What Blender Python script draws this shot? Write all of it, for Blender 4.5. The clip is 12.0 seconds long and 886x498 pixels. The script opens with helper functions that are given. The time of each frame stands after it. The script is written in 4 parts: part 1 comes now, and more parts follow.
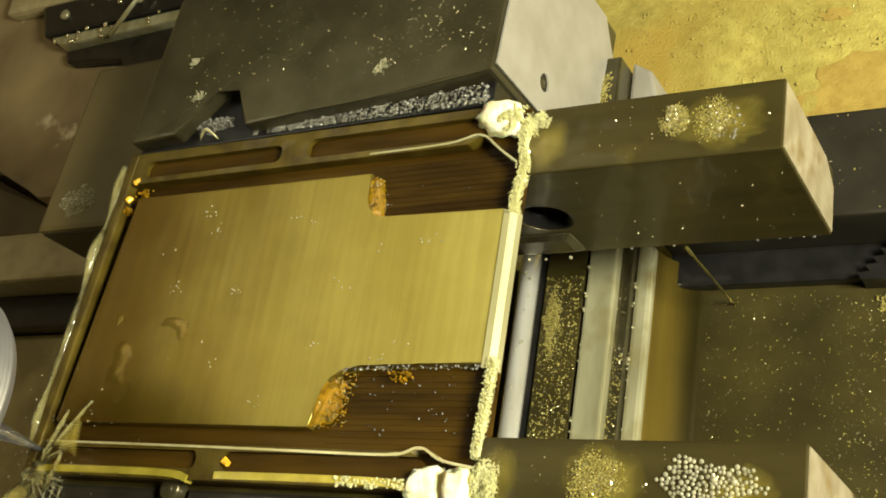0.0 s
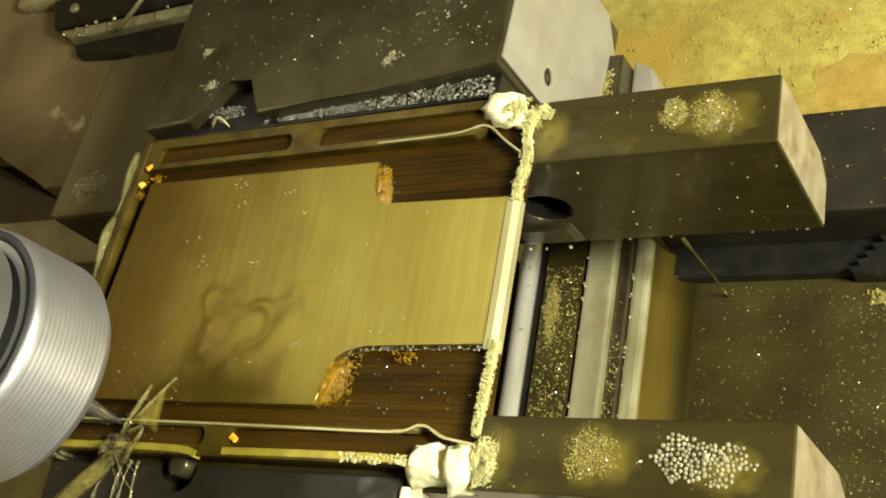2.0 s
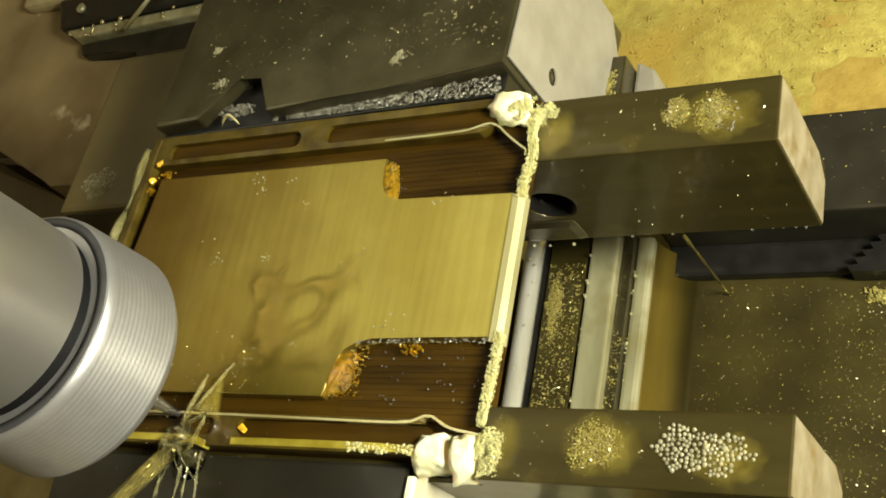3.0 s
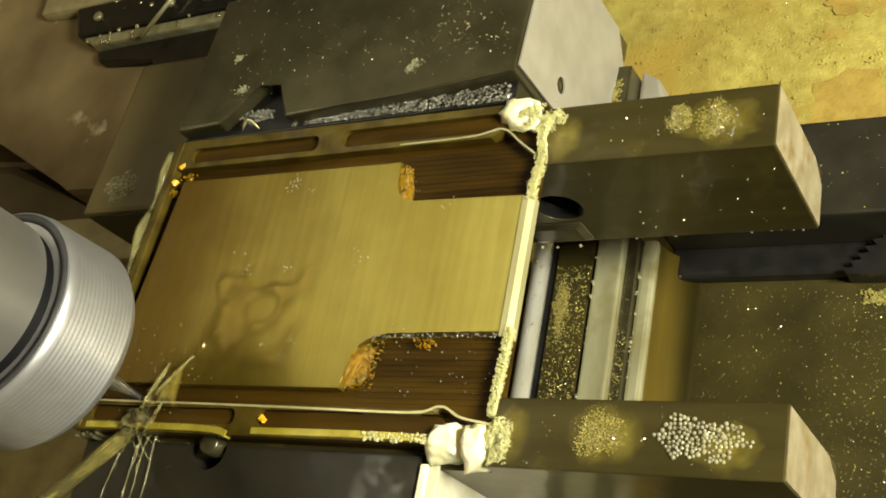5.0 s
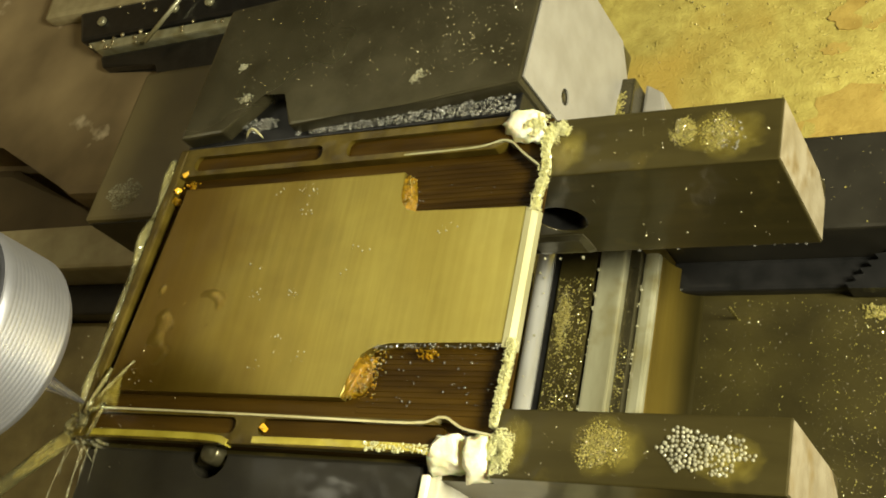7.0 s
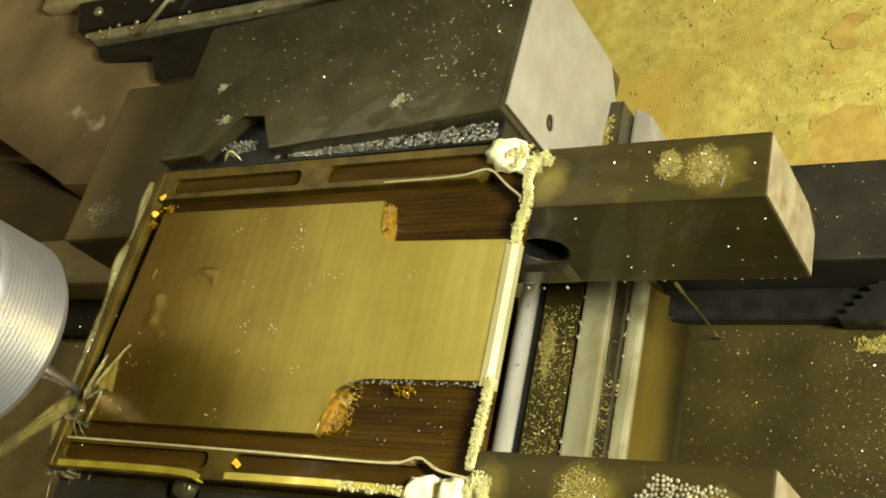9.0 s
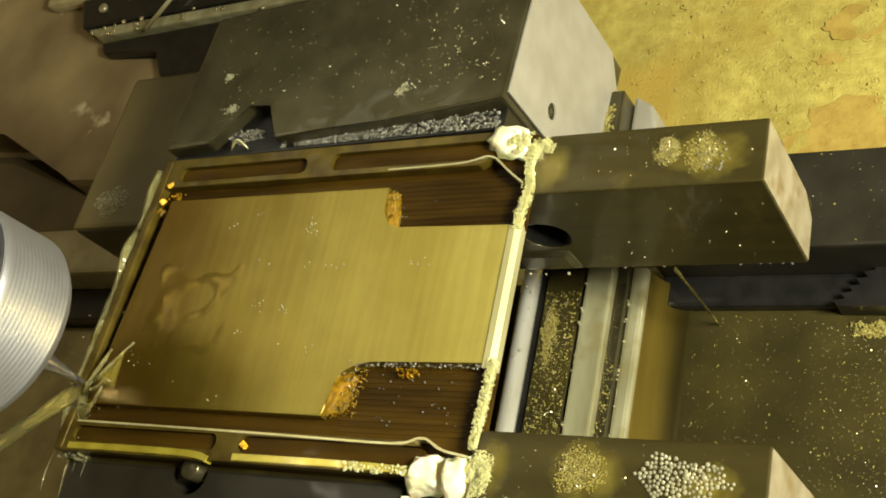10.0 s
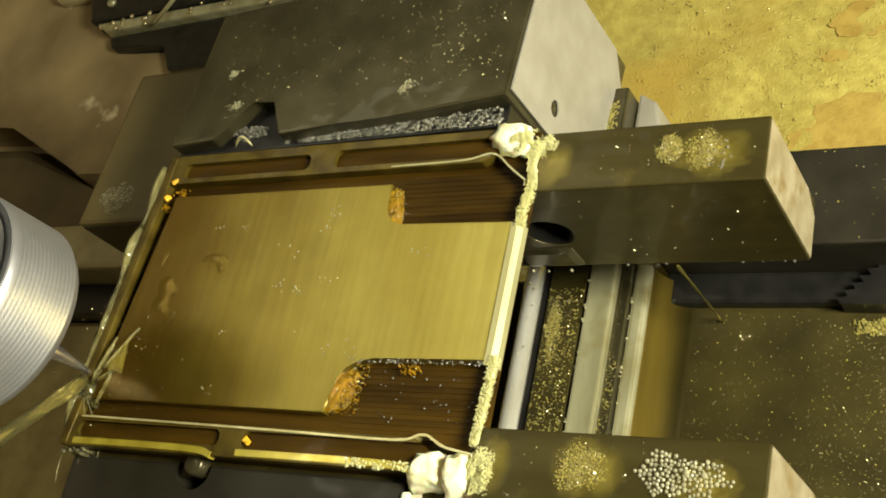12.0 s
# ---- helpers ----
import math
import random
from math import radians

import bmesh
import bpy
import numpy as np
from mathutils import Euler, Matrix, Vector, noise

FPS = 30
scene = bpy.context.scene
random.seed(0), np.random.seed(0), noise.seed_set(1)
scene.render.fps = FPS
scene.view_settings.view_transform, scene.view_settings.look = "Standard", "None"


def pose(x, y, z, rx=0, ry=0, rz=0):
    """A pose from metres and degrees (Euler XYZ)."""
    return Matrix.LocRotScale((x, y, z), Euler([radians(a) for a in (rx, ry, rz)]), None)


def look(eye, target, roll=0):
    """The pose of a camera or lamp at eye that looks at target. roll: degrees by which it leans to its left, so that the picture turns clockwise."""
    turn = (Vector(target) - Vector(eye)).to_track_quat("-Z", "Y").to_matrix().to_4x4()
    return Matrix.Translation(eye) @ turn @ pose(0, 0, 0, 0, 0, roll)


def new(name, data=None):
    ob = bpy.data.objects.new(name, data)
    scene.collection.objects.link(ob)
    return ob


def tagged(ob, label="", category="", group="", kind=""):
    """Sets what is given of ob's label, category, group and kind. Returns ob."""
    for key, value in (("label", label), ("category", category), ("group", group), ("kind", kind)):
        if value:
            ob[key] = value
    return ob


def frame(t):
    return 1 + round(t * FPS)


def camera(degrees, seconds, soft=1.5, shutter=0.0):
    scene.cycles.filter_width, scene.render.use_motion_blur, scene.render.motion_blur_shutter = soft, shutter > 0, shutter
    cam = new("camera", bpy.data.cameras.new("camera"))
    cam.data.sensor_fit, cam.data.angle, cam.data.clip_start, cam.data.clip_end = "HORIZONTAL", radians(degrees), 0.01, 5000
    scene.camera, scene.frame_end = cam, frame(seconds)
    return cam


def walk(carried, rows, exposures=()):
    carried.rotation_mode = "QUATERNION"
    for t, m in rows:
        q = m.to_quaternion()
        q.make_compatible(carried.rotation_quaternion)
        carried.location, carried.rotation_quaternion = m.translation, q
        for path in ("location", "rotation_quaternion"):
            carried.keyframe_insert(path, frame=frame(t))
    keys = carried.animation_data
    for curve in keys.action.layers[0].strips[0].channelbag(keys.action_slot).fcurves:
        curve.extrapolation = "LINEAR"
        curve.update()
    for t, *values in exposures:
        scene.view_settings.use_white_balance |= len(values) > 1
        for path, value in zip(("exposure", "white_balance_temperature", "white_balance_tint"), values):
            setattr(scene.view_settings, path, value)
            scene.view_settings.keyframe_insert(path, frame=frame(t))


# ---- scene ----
cam = camera(40.56, 12.0, 1.8)
# seconds, eye (metres), turn (degrees), in the table's space
ROWS = [
    (0, 0.04838, -0.09405, 0.16845, 27.050, 28.886, 10.045),
    (0.5, 0.04652, -0.09593, 0.16947, 27.072, 28.814, 10.234),
    (1, 0.04968, -0.09767, 0.17335, 27.355, 28.709, 10.516),
    (1.5, 0.04859, -0.09879, 0.17306, 27.495, 28.601, 10.816),
    (2, 0.05085, -0.09987, 0.17327, 27.673, 28.380, 10.972),
    (2.5, 0.05239, -0.10149, 0.17518, 27.945, 28.231, 11.126),
    (3, 0.05184, -0.10346, 0.17679, 28.035, 28.154, 11.316),
    (5, 0.05558, -0.10998, 0.18469, 28.837, 28.147, 11.826),
    (5.5, 0.05607, -0.11187, 0.18468, 29.026, 28.070, 11.946),
    (6, 0.05608, -0.11122, 0.18367, 29.130, 28.060, 12.003),
    (6.5, 0.05418, -0.11032, 0.18707, 29.236, 27.970, 12.079),
    (7, 0.05476, -0.11014, 0.18518, 29.555, 27.818, 12.305),
    (9, 0.05590, -0.10000, 0.18124, 29.508, 27.751, 12.770),
    (9.5, 0.05635, -0.09780, 0.18185, 29.364, 27.821, 12.801),
    (10, 0.05800, -0.10365, 0.18363, 29.375, 27.894, 12.850),
    (10.5, 0.05738, -0.10303, 0.18285, 29.388, 27.845, 12.954),
    (11, 0.05737, -0.10305, 0.18247, 29.401, 27.927, 13.033),
    (11.5, 0.05707, -0.10216, 0.18164, 29.349, 28.116, 13.161),
    (12, 0.05950, -0.10318, 0.18357, 29.296, 28.238, 13.211),
]
# how far the machine table has travelled towards -y (metres)
TRAVEL = [(0.0, 0.0), (3.0, 0.0002), (5.0, 0.001), (6.5, 0.0015), (7.0, 0.0025), (7.4, 0.0032), (8.6, 0.0098), (9.0, 0.0112), (9.5, 0.0128),
          (10.0, 0.0095), (10.5, 0.0090), (11.0, 0.0092), (11.5, 0.0104), (12.0, 0.0102)]


def travel(t):
    return float(np.interp(t, [r[0] for r in TRAVEL], [r[1] for r in TRAVEL]))


walk(cam, [(t, pose(x, y - travel(t), z, rx, ry, rz)) for t, x, y, z, rx, ry, rz in ROWS],
     exposures=[(0.0, 0.09), (3.0, 0.06), (5.0, 0.02), (7.0, 0.03), (9.0, 0.05), (12.0, 0.05)])

# ---- light ----
world = bpy.data.worlds.new("world")
scene.world = world
world.use_nodes = True
world.node_tree.nodes["Background"].inputs[0].default_value = (1.0, 0.93, 0.72, 1)
world.node_tree.nodes["Background"].inputs[1].default_value = 0.05


def area_lamp(name, eye, target, size, power, colour):
    data = bpy.data.lights.new(name, "AREA")
    data.shape, data.size, data.energy, data.color = "DISK", size, power, colour
    ob = new(name, data)
    ob.matrix_world = look(eye, target)
    return ob


area_lamp("work_lamp", (0.27, -0.05, 0.19), (-0.07, -0.02, -0.01), 0.13, 5.0, (0.985, 0.955, 0.79))
# added unseen fill, placed so the plate mirrors it and the bars do not
area_lamp("fill_lamp", (-0.34, 0.12, 0.46), (-0.11, 0.0, 0.0), 0.36, 0.62, (1.0, 0.95, 0.72))


# ---- materials ----
def material(name, colour, rough=0.4, metal=0.0, second=None, scale=60.0, stretch=(1, 1, 1), detail=4.0, bump=0.0, bump_scale=None,
             coat=0.0, transmission=0.0, ior=1.45, rough_vary=0.0, contrast=(0.35, 0.65), subsurface=0.0, spots=None, coat_bump=0.0,
             coat_rough=0.05, alpha=1.0, piece=0.0, spec=0.5):
    """Principled surface with noise in colour, gloss and relief; the scales are per metre."""
    m = bpy.data.materials.new(name)
    m.use_nodes = True
    n, l = m.node_tree.nodes, m.node_tree.links
    b = n["Principled BSDF"]
    b.inputs["Roughness"].default_value, b.inputs["Metallic"].default_value = rough, metal
    b.inputs["Coat Weight"].default_value, b.inputs["Coat Roughness"].default_value = coat, coat_rough
    b.inputs["Coat IOR"].default_value = 1.36
    b.inputs["Transmission Weight"].default_value, b.inputs["IOR"].default_value = transmission, ior
    b.inputs["Subsurface Weight"].default_value, b.inputs["Alpha"].default_value = subsurface, alpha
    b.inputs["Specular IOR Level"].default_value = spec
    b.inputs["Subsurface Scale"].default_value = 0.002
    co = n.new("ShaderNodeTexCoord")
    mp = n.new("ShaderNodeMapping")
    mp.inputs["Scale"].default_value = stretch
    l.new(co.outputs["Object"], mp.inputs["Vector"])

    def noise_node(s, d=detail, vec=mp):
        t = n.new("ShaderNodeTexNoise")
        t.inputs["Scale"].default_value, t.inputs["Detail"].default_value = s, d
        l.new(vec.outputs[0 if vec is mp else "Object"], t.inputs["Vector"])
        return t

    second = second or tuple(0.72 * c for c in colour)
    grain = noise_node(scale)
    ramp = n.new("ShaderNodeValToRGB")
    ramp.color_ramp.elements[0].position, ramp.color_ramp.elements[1].position = contrast
    ramp.color_ramp.elements[0].color, ramp.color_ramp.elements[1].color = (*second, 1), (*colour, 1)
    l.new(grain.outputs["Fac"], ramp.inputs["Fac"])
    out = ramp.outputs["Color"]
    broad = noise_node(scale * 0.17, 3.0, co)
    mix = n.new("ShaderNodeMix")
    mix.data_type, mix.blend_type = "RGBA", "MULTIPLY"
    mix.inputs["Factor"].default_value = 0.5
    l.new(out, mix.inputs["A"])
    shade = n.new("ShaderNodeValToRGB")
    shade.color_ramp.elements[0].position, shade.color_ramp.elements[1].position = 0.3, 0.7
    shade.color_ramp.elements[0].color, shade.color_ramp.elements[1].color = (0.62, 0.6, 0.55, 1), (1, 1, 1, 1)
    l.new(broad.outputs["Fac"], shade.inputs["Fac"])
    l.new(shade.outputs["Color"], mix.inputs["B"])
    out = mix.outputs["Result"]
    if spots:
        colour_s, scale_s, edge, *soft = spots
        sp = noise_node(scale_s, 5.0, co)
        sr = n.new("ShaderNodeValToRGB")
        sr.color_ramp.elements[0].position, sr.color_ramp.elements[1].position = edge, edge + (soft[0] if soft else 0.06)
        l.new(sp.outputs["Fac"], sr.inputs["Fac"])
        m2 = n.new("ShaderNodeMix")
        m2.data_type = "RGBA"
        l.new(sr.outputs["Color"], m2.inputs["Factor"])
        l.new(out, m2.inputs["A"])
        m2.inputs["B"].default_value = (*colour_s, 1)
        out = m2.outputs["Result"]
    if piece:
        info = n.new("ShaderNodeNewGeometry")
        hsv = n.new("ShaderNodeHueSaturation")
        mr = n.new("ShaderNodeMapRange")
        mr.inputs["To Min"].default_value, mr.inputs["To Max"].default_value = 1 - piece, 1 + piece
        l.new(info.outputs["Random Per Island"], mr.inputs["Value"])
        l.new(mr.outputs["Result"], hsv.inputs["Value"])
        l.new(out, hsv.inputs["Color"])
        out = hsv.outputs["Color"]
    l.new(out, b.inputs["Base Color"])
    if rough_vary:
        rr = n.new("ShaderNodeMapRange")
        rr.inputs["To Min"].default_value, rr.inputs["To Max"].default_value = max(0.02, rough - rough_vary), rough + rough_vary
        l.new(broad.outputs["Fac"], rr.inputs["Value"])
        l.new(rr.outputs["Result"], b.inputs["Roughness"])
    if bump:
        bn = n.new("ShaderNodeBump")
        bn.inputs["Strength"].default_value, bn.inputs["Distance"].default_value = bump, 0.0006
        l.new((noise_node(bump_scale) if bump_scale else grain).outputs["Fac"], bn.inputs["Height"])
        l.new(bn.outputs["Normal"], b.inputs["Normal"])
    if coat_bump:
        cb = n.new("ShaderNodeBump")
        cb.inputs["Strength"].default_value, cb.inputs["Distance"].default_value = coat_bump, 0.002
        l.new(noise_node(90.0, 2.0, co).outputs["Fac"], cb.inputs["Height"])
        l.new(cb.outputs["Normal"], b.inputs["Coat Normal"])
    return m


def liquid(name, tint, body, clear, gloss_rough=0.03, bump=0.0, bump_scale=300.0, ior=1.45, dark=0.6, piece=0.0):
    """Thin coolant: clear to a share, the rest cloudy, under a wet gloss."""
    m = bpy.data.materials.new(name)
    m.use_nodes = True
    n, l = m.node_tree.nodes, m.node_tree.links
    n.remove(n["Principled BSDF"])
    see, cloud, back, gloss = (n.new("ShaderNodeBsdf" + k) for k in ("Transparent", "Diffuse", "Translucent", "Glossy"))
    see.inputs["Color"].default_value = (*tint, 1)
    co = n.new("ShaderNodeTexCoord")
    tex = n.new("ShaderNodeTexNoise")
    tex.inputs["Scale"].default_value, tex.inputs["Detail"].default_value = bump_scale, 3
    l.new(co.outputs["Object"], tex.inputs["Vector"])
    ramp = n.new("ShaderNodeValToRGB")
    ramp.color_ramp.elements[0].position, ramp.color_ramp.elements[1].position = 0.3, 0.7
    ramp.color_ramp.elements[0].color, ramp.color_ramp.elements[1].color = (*[dark * c for c in body], 1), (*body, 1)
    l.new(tex.outputs["Fac"], ramp.inputs["Fac"])
    shade = ramp.outputs["Color"]
    if piece:
        info, hsv, span = (n.new("ShaderNode" + k) for k in ("NewGeometry", "HueSaturation", "MapRange"))
        span.inputs["To Min"].default_value, span.inputs["To Max"].default_value = 1 - piece, 1.0
        l.new(info.outputs["Random Per Island"], span.inputs["Value"])
        l.new(span.outputs["Result"], hsv.inputs["Value"])
        l.new(shade, hsv.inputs["Color"])
        shade = hsv.outputs["Color"]
    for node in (cloud, back):
        l.new(shade, node.inputs["Color"])
    gloss.inputs["Roughness"].default_value = gloss_rough
    gloss.inputs["Color"].default_value = (1, 1, 0.94, 1)
    mixes = [n.new("ShaderNodeMixShader") for _ in range(3)]
    mixes[0].inputs["Fac"].default_value = 0.5
    l.new(cloud.outputs[0], mixes[0].inputs[1])
    l.new(back.outputs[0], mixes[0].inputs[2])
    vary = n.new("ShaderNodeMapRange")
    vary.inputs["From Min"].default_value, vary.inputs["From Max"].default_value = 0.3, 0.7
    vary.inputs["To Min"].default_value, vary.inputs["To Max"].default_value = max(0, clear - 0.2), min(1, clear + 0.2)
    l.new(tex.outputs["Fac"], vary.inputs["Value"])
    l.new(vary.outputs["Result"], mixes[1].inputs["Fac"])
    l.new(mixes[0].outputs[0], mixes[1].inputs[1])
    l.new(see.outputs[0], mixes[1].inputs[2])
    edge = n.new("ShaderNodeFresnel")
    edge.inputs["IOR"].default_value = ior
    l.new(edge.outputs[0], mixes[2].inputs["Fac"])
    l.new(mixes[1].outputs[0], mixes[2].inputs[1])
    l.new(gloss.outputs[0], mixes[2].inputs[2])
    if bump:
        b = n.new("ShaderNodeBump")
        b.inputs["Strength"].default_value, b.inputs["Distance"].default_value = bump, 0.001
        l.new(tex.outputs["Fac"], b.inputs["Height"])
        for node in (gloss, edge):
            l.new(b.outputs["Normal"], node.inputs["Normal"])
    l.new(mixes[2].outputs[0], n["Material Output"].inputs["Surface"])
    return m


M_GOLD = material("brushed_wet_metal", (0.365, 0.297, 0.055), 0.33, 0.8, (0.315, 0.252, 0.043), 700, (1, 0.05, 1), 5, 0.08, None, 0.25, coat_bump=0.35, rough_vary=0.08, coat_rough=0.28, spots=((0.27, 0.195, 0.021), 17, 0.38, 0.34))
M_GROOVE = material("coolant_filled_groove", (0.062, 0.033, 0.003), 0.5, 0.15, (0.026, 0.013, 0.001), 300, (0.1, 1, 1), 4, 0.3, None, 0.06, spec=0.08, coat_bump=0.3, coat_rough=0.06)
M_RIM = material("wet_rim_metal", (0.118, 0.084, 0.011), 0.34, 0.4, (0.062, 0.041, 0.005), 180, (1, 1, 1), 4, 0.1, None, 0.25, spec=0.3, coat_bump=0.4)
M_BRIGHT = material("bright_chamfer_metal", (0.74, 0.68, 0.36), 0.3, 0.5, (0.58, 0.51, 0.22), 200, coat=1.0, bump=0.1)
M_CHAMFER = material("wet_chamfer_metal", (0.52, 0.49, 0.25), 0.42, 0.45, (0.40, 0.37, 0.17), 160, (1, 0.2, 1), 4, 0.2, None, 0.6, coat_bump=0.6, coat_rough=0.15)
M_ORANGE = liquid("amber_burr", (0.98, 0.72, 0.14), (0.80, 0.47, 0.022), 0.36, 0.12, 1.0, 900, 1.36, 0.22)
M_STEEL = material("dark_hardened_steel", (0.098, 0.086, 0.042), 0.28, 0.7, (0.064, 0.055, 0.024), 120, bump=0.06, bump_scale=900, coat=0.5, rough_vary=0.12, coat_bump=0.15)
M_BAR = material("ground_bar_steel", (0.074, 0.059, 0.015), 0.38, 0.5, (0.046, 0.036, 0.008), 160, (0.15, 1, 1), 4, 0.05, None, 0.3, rough_vary=0.10, coat_bump=0.3, coat_rough=0.10, spots=((0.13, 0.10, 0.02), 90, 0.60, 0.2))
M_END = material("sawn_bar_end", (0.35, 0.30, 0.18), 0.45, 0.3, (0.25, 0.205, 0.11), 160, bump=0.2, bump_scale=900, spots=((0.20, 0.145, 0.055), 130, 0.56, 0.16))
M_JAW_END = material("ground_jaw_end", (0.35, 0.33, 0.26), 0.45, 0.35, (0.30, 0.28, 0.215), 150, bump=0.06, bump_scale=1500)
M_STRIP = material("worn_slide_steel", (0.52, 0.50, 0.30), 0.28, 0.45, (0.33, 0.31, 0.16), 150, (1, 0.25, 1), 5, 0.12, None, 0.9, coat_bump=1.0, spots=((0.28, 0.24, 0.09), 120, 0.52, 0.2))
M_WELL = material("oily_vise_bed", (0.056, 0.045, 0.010), 0.42, 0.35, (0.028, 0.022, 0.0045), 60, coat=0.25, bump=0.1, bump_scale=700, coat_rough=0.15)
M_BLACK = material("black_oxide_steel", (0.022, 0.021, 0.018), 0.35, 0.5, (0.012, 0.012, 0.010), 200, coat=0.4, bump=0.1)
M_TRAY = material("chip_silt_tray", (0.46, 0.385, 0.085), 0.5, 0.05, (0.35, 0.28, 0.055), 300, bump=0.5, bump_scale=1300, coat=0.5, spots=((0.34, 0.24, 0.04), 24, 0.54, 0.16))
M_BROWN = material("dirty_machine_paint", (0.46, 0.345, 0.160), 0.42, 0.0, (0.145, 0.102, 0.044), 14, contrast=(0.30, 0.70), bump=0.1, coat=0.3, coat_rough=0.25, spots=((0.58, 0.48, 0.28), 40, 0.70))
M_WALL = material("enclosure_paint", (0.22, 0.20, 0.15), 0.6, 0.0, (0.17, 0.15, 0.11), 12)
M_LOWBAR = material("oiled_way_steel", (0.50, 0.43, 0.22), 0.4, 0.2, (0.34, 0.28, 0.13), 90, bump=0.1, coat=0.3)
M_NUT = material("satin_nut_steel", (0.60, 0.60, 0.585), 0.42, 0.85, (0.55, 0.55, 0.54), 200, bump=0.03)
M_SPINDLE = material("polished_spindle_steel", (0.74, 0.72, 0.65), 0.36, 0.9, (0.66, 0.64, 0.57), 90, (1, 1, 0.1), 3)
M_RUBBER = material("black_seal", (0.006, 0.006, 0.006), 0.6, spec=0.1)
M_TOOL = material("carbide_tool", (0.80, 0.80, 0.82), 0.16, 0.95, (0.66, 0.66, 0.70), 400)
M_COOLANT = liquid("yellow_coolant", (1.0, 0.94, 0.55), (0.95, 0.80, 0.20), 0.80, 0.04, 0.0, 3, 1.4)
M_FOAM = liquid("coolant_foam", (1.0, 0.98, 0.80), (1.0, 0.95, 0.60), 0.56, 0.06, 0.0, 500, 1.5, 0.95, 0.3)
M_CHIP = liquid("fine_yellow_swarf", (0.98, 0.90, 0.42), (1.0, 0.88, 0.26), 0.40, 0.12, 0.5, 1500, 1.5, 0.6, 0.6)
M_RAIL = material("blued_rail_steel", (0.037, 0.033, 0.020), 0.45, 0.5, (0.022, 0.019, 0.011), 90, bump=0.05, coat=0.35, coat_bump=0.25, coat_rough=0.1)
M_STAIN = material("brown_silt_stain", (0.40, 0.285, 0.058), 0.5, 0.0, (0.31, 0.21, 0.038), 260, bump=0.35, bump_scale=1200, coat=0.5)
M_COVE = material("brown_cove_floor", (0.056, 0.045, 0.010), 0.40, 0.35, (0.028, 0.022, 0.0045), 60, (1, 0.15, 1), coat=0.4, coat_bump=0.2, coat_rough=0.15)
M_YEDGE = material("painted_lit_edge", (0.60, 0.51, 0.065), 0.22, 0.45, (0.40, 0.32, 0.03), 160, coat=1.0, bump=0.2, coat_bump=0.5)
M_SPRAY = liquid("thrown_coolant", (1.0, 0.98, 0.82), (1.0, 0.94, 0.58), 0.92, 0.04, 0.8, 600, 1.42)
M_GLINT = material("bright_swarf_flake", (0.95, 0.88, 0.58), 0.2, 0.9, (0.8, 0.7, 0.35), 900, piece=0.3)
M_BUBBLE = liquid("clear_bubble", (1.0, 0.99, 0.92), (1.0, 0.97, 0.80), 0.82, 0.06, 0.0, 500, 1.5, 0.9, 0.3)
M_WAVE = material("churned_coolant", (0.36, 0.255, 0.034), 0.20, 0.72, (0.21, 0.135, 0.012), 130, detail=3, bump=0.3, bump_scale=380, coat=0.4)
M_BEAD = liquid("pale_froth", (1.0, 0.97, 0.60), (1.0, 0.97, 0.50), 0.24, 0.10, 0.2, 600, 1.5, 0.95, 0.12)
M_COLLAR = material("dark_nut_collar", (0.09, 0.09, 0.09), 0.45, 0.5, (0.07, 0.07, 0.07), 200, spec=0.2)
M_DULL = material("oily_olive_steel", (0.155, 0.120, 0.040), 0.42, 0.2, (0.105, 0.080, 0.026), 40, coat=0.25, bump=0.08)
M_FLUNG = liquid("bright_thrown_sheet", (1.0, 0.97, 0.72), (1.0, 0.93, 0.42), 0.80, 0.05, 0.5, 400, 1.45)
M_CHEEK = material("polished_round_steel", (0.78, 0.77, 0.66), 0.26, 0.55, (0.56, 0.54, 0.42), 150, (1, 0.2, 1), 4, 0.15, None, 1.0, coat_bump=1.0)
M_WAY = material("wet_olive_way", (0.44, 0.355, 0.130), 0.4, 0.2, (0.24, 0.185, 0.062), 45, contrast=(0.38, 0.6), coat=0.5, bump=0.1, coat_bump=0.4)
M_CREST = material("bright_coolant_crest", (0.80, 0.68, 0.16), 0.14, 0.2, (0.52, 0.40, 0.05), 260, bump=0.4, coat=1.0)
M_SKIRT_SHADE = material("shaded_brown_casting", (0.135, 0.098, 0.042), 0.45, 0.0, (0.060, 0.043, 0.019), 20, coat=0.3, bump=0.15)
M_SMEAR = material("thin_yellow_smear", (0.42, 0.34, 0.06), 0.22, 0.2, (0.22, 0.17, 0.025), 260, bump=0.4, coat=0.6)
M_SLIVER = material("bright_orange_chip", (0.95, 0.58, 0.04), 0.2, 0.1, (0.85, 0.42, 0.02), 600, coat=1.0, bump=0.4)
M_JET = liquid("clear_coolant_jet", (1.0, 0.96, 0.62), (0.95, 0.82, 0.30), 0.92, 0.05, 0.0, 3, 1.5)
M_WET_END = material("wet_bright_steel", (0.74, 0.71, 0.54), 0.35, 0.3, (0.58, 0.54, 0.36), 140, bump=0.15, bump_scale=700, coat=0.8, coat_bump=0.3)
M_GLUE = material("white_glue", (0.95, 0.92, 0.66), 0.2, 0.0, (0.88, 0.82, 0.42), 260, bump=0.5, bump_scale=600, coat=0.9, subsurface=0.2)


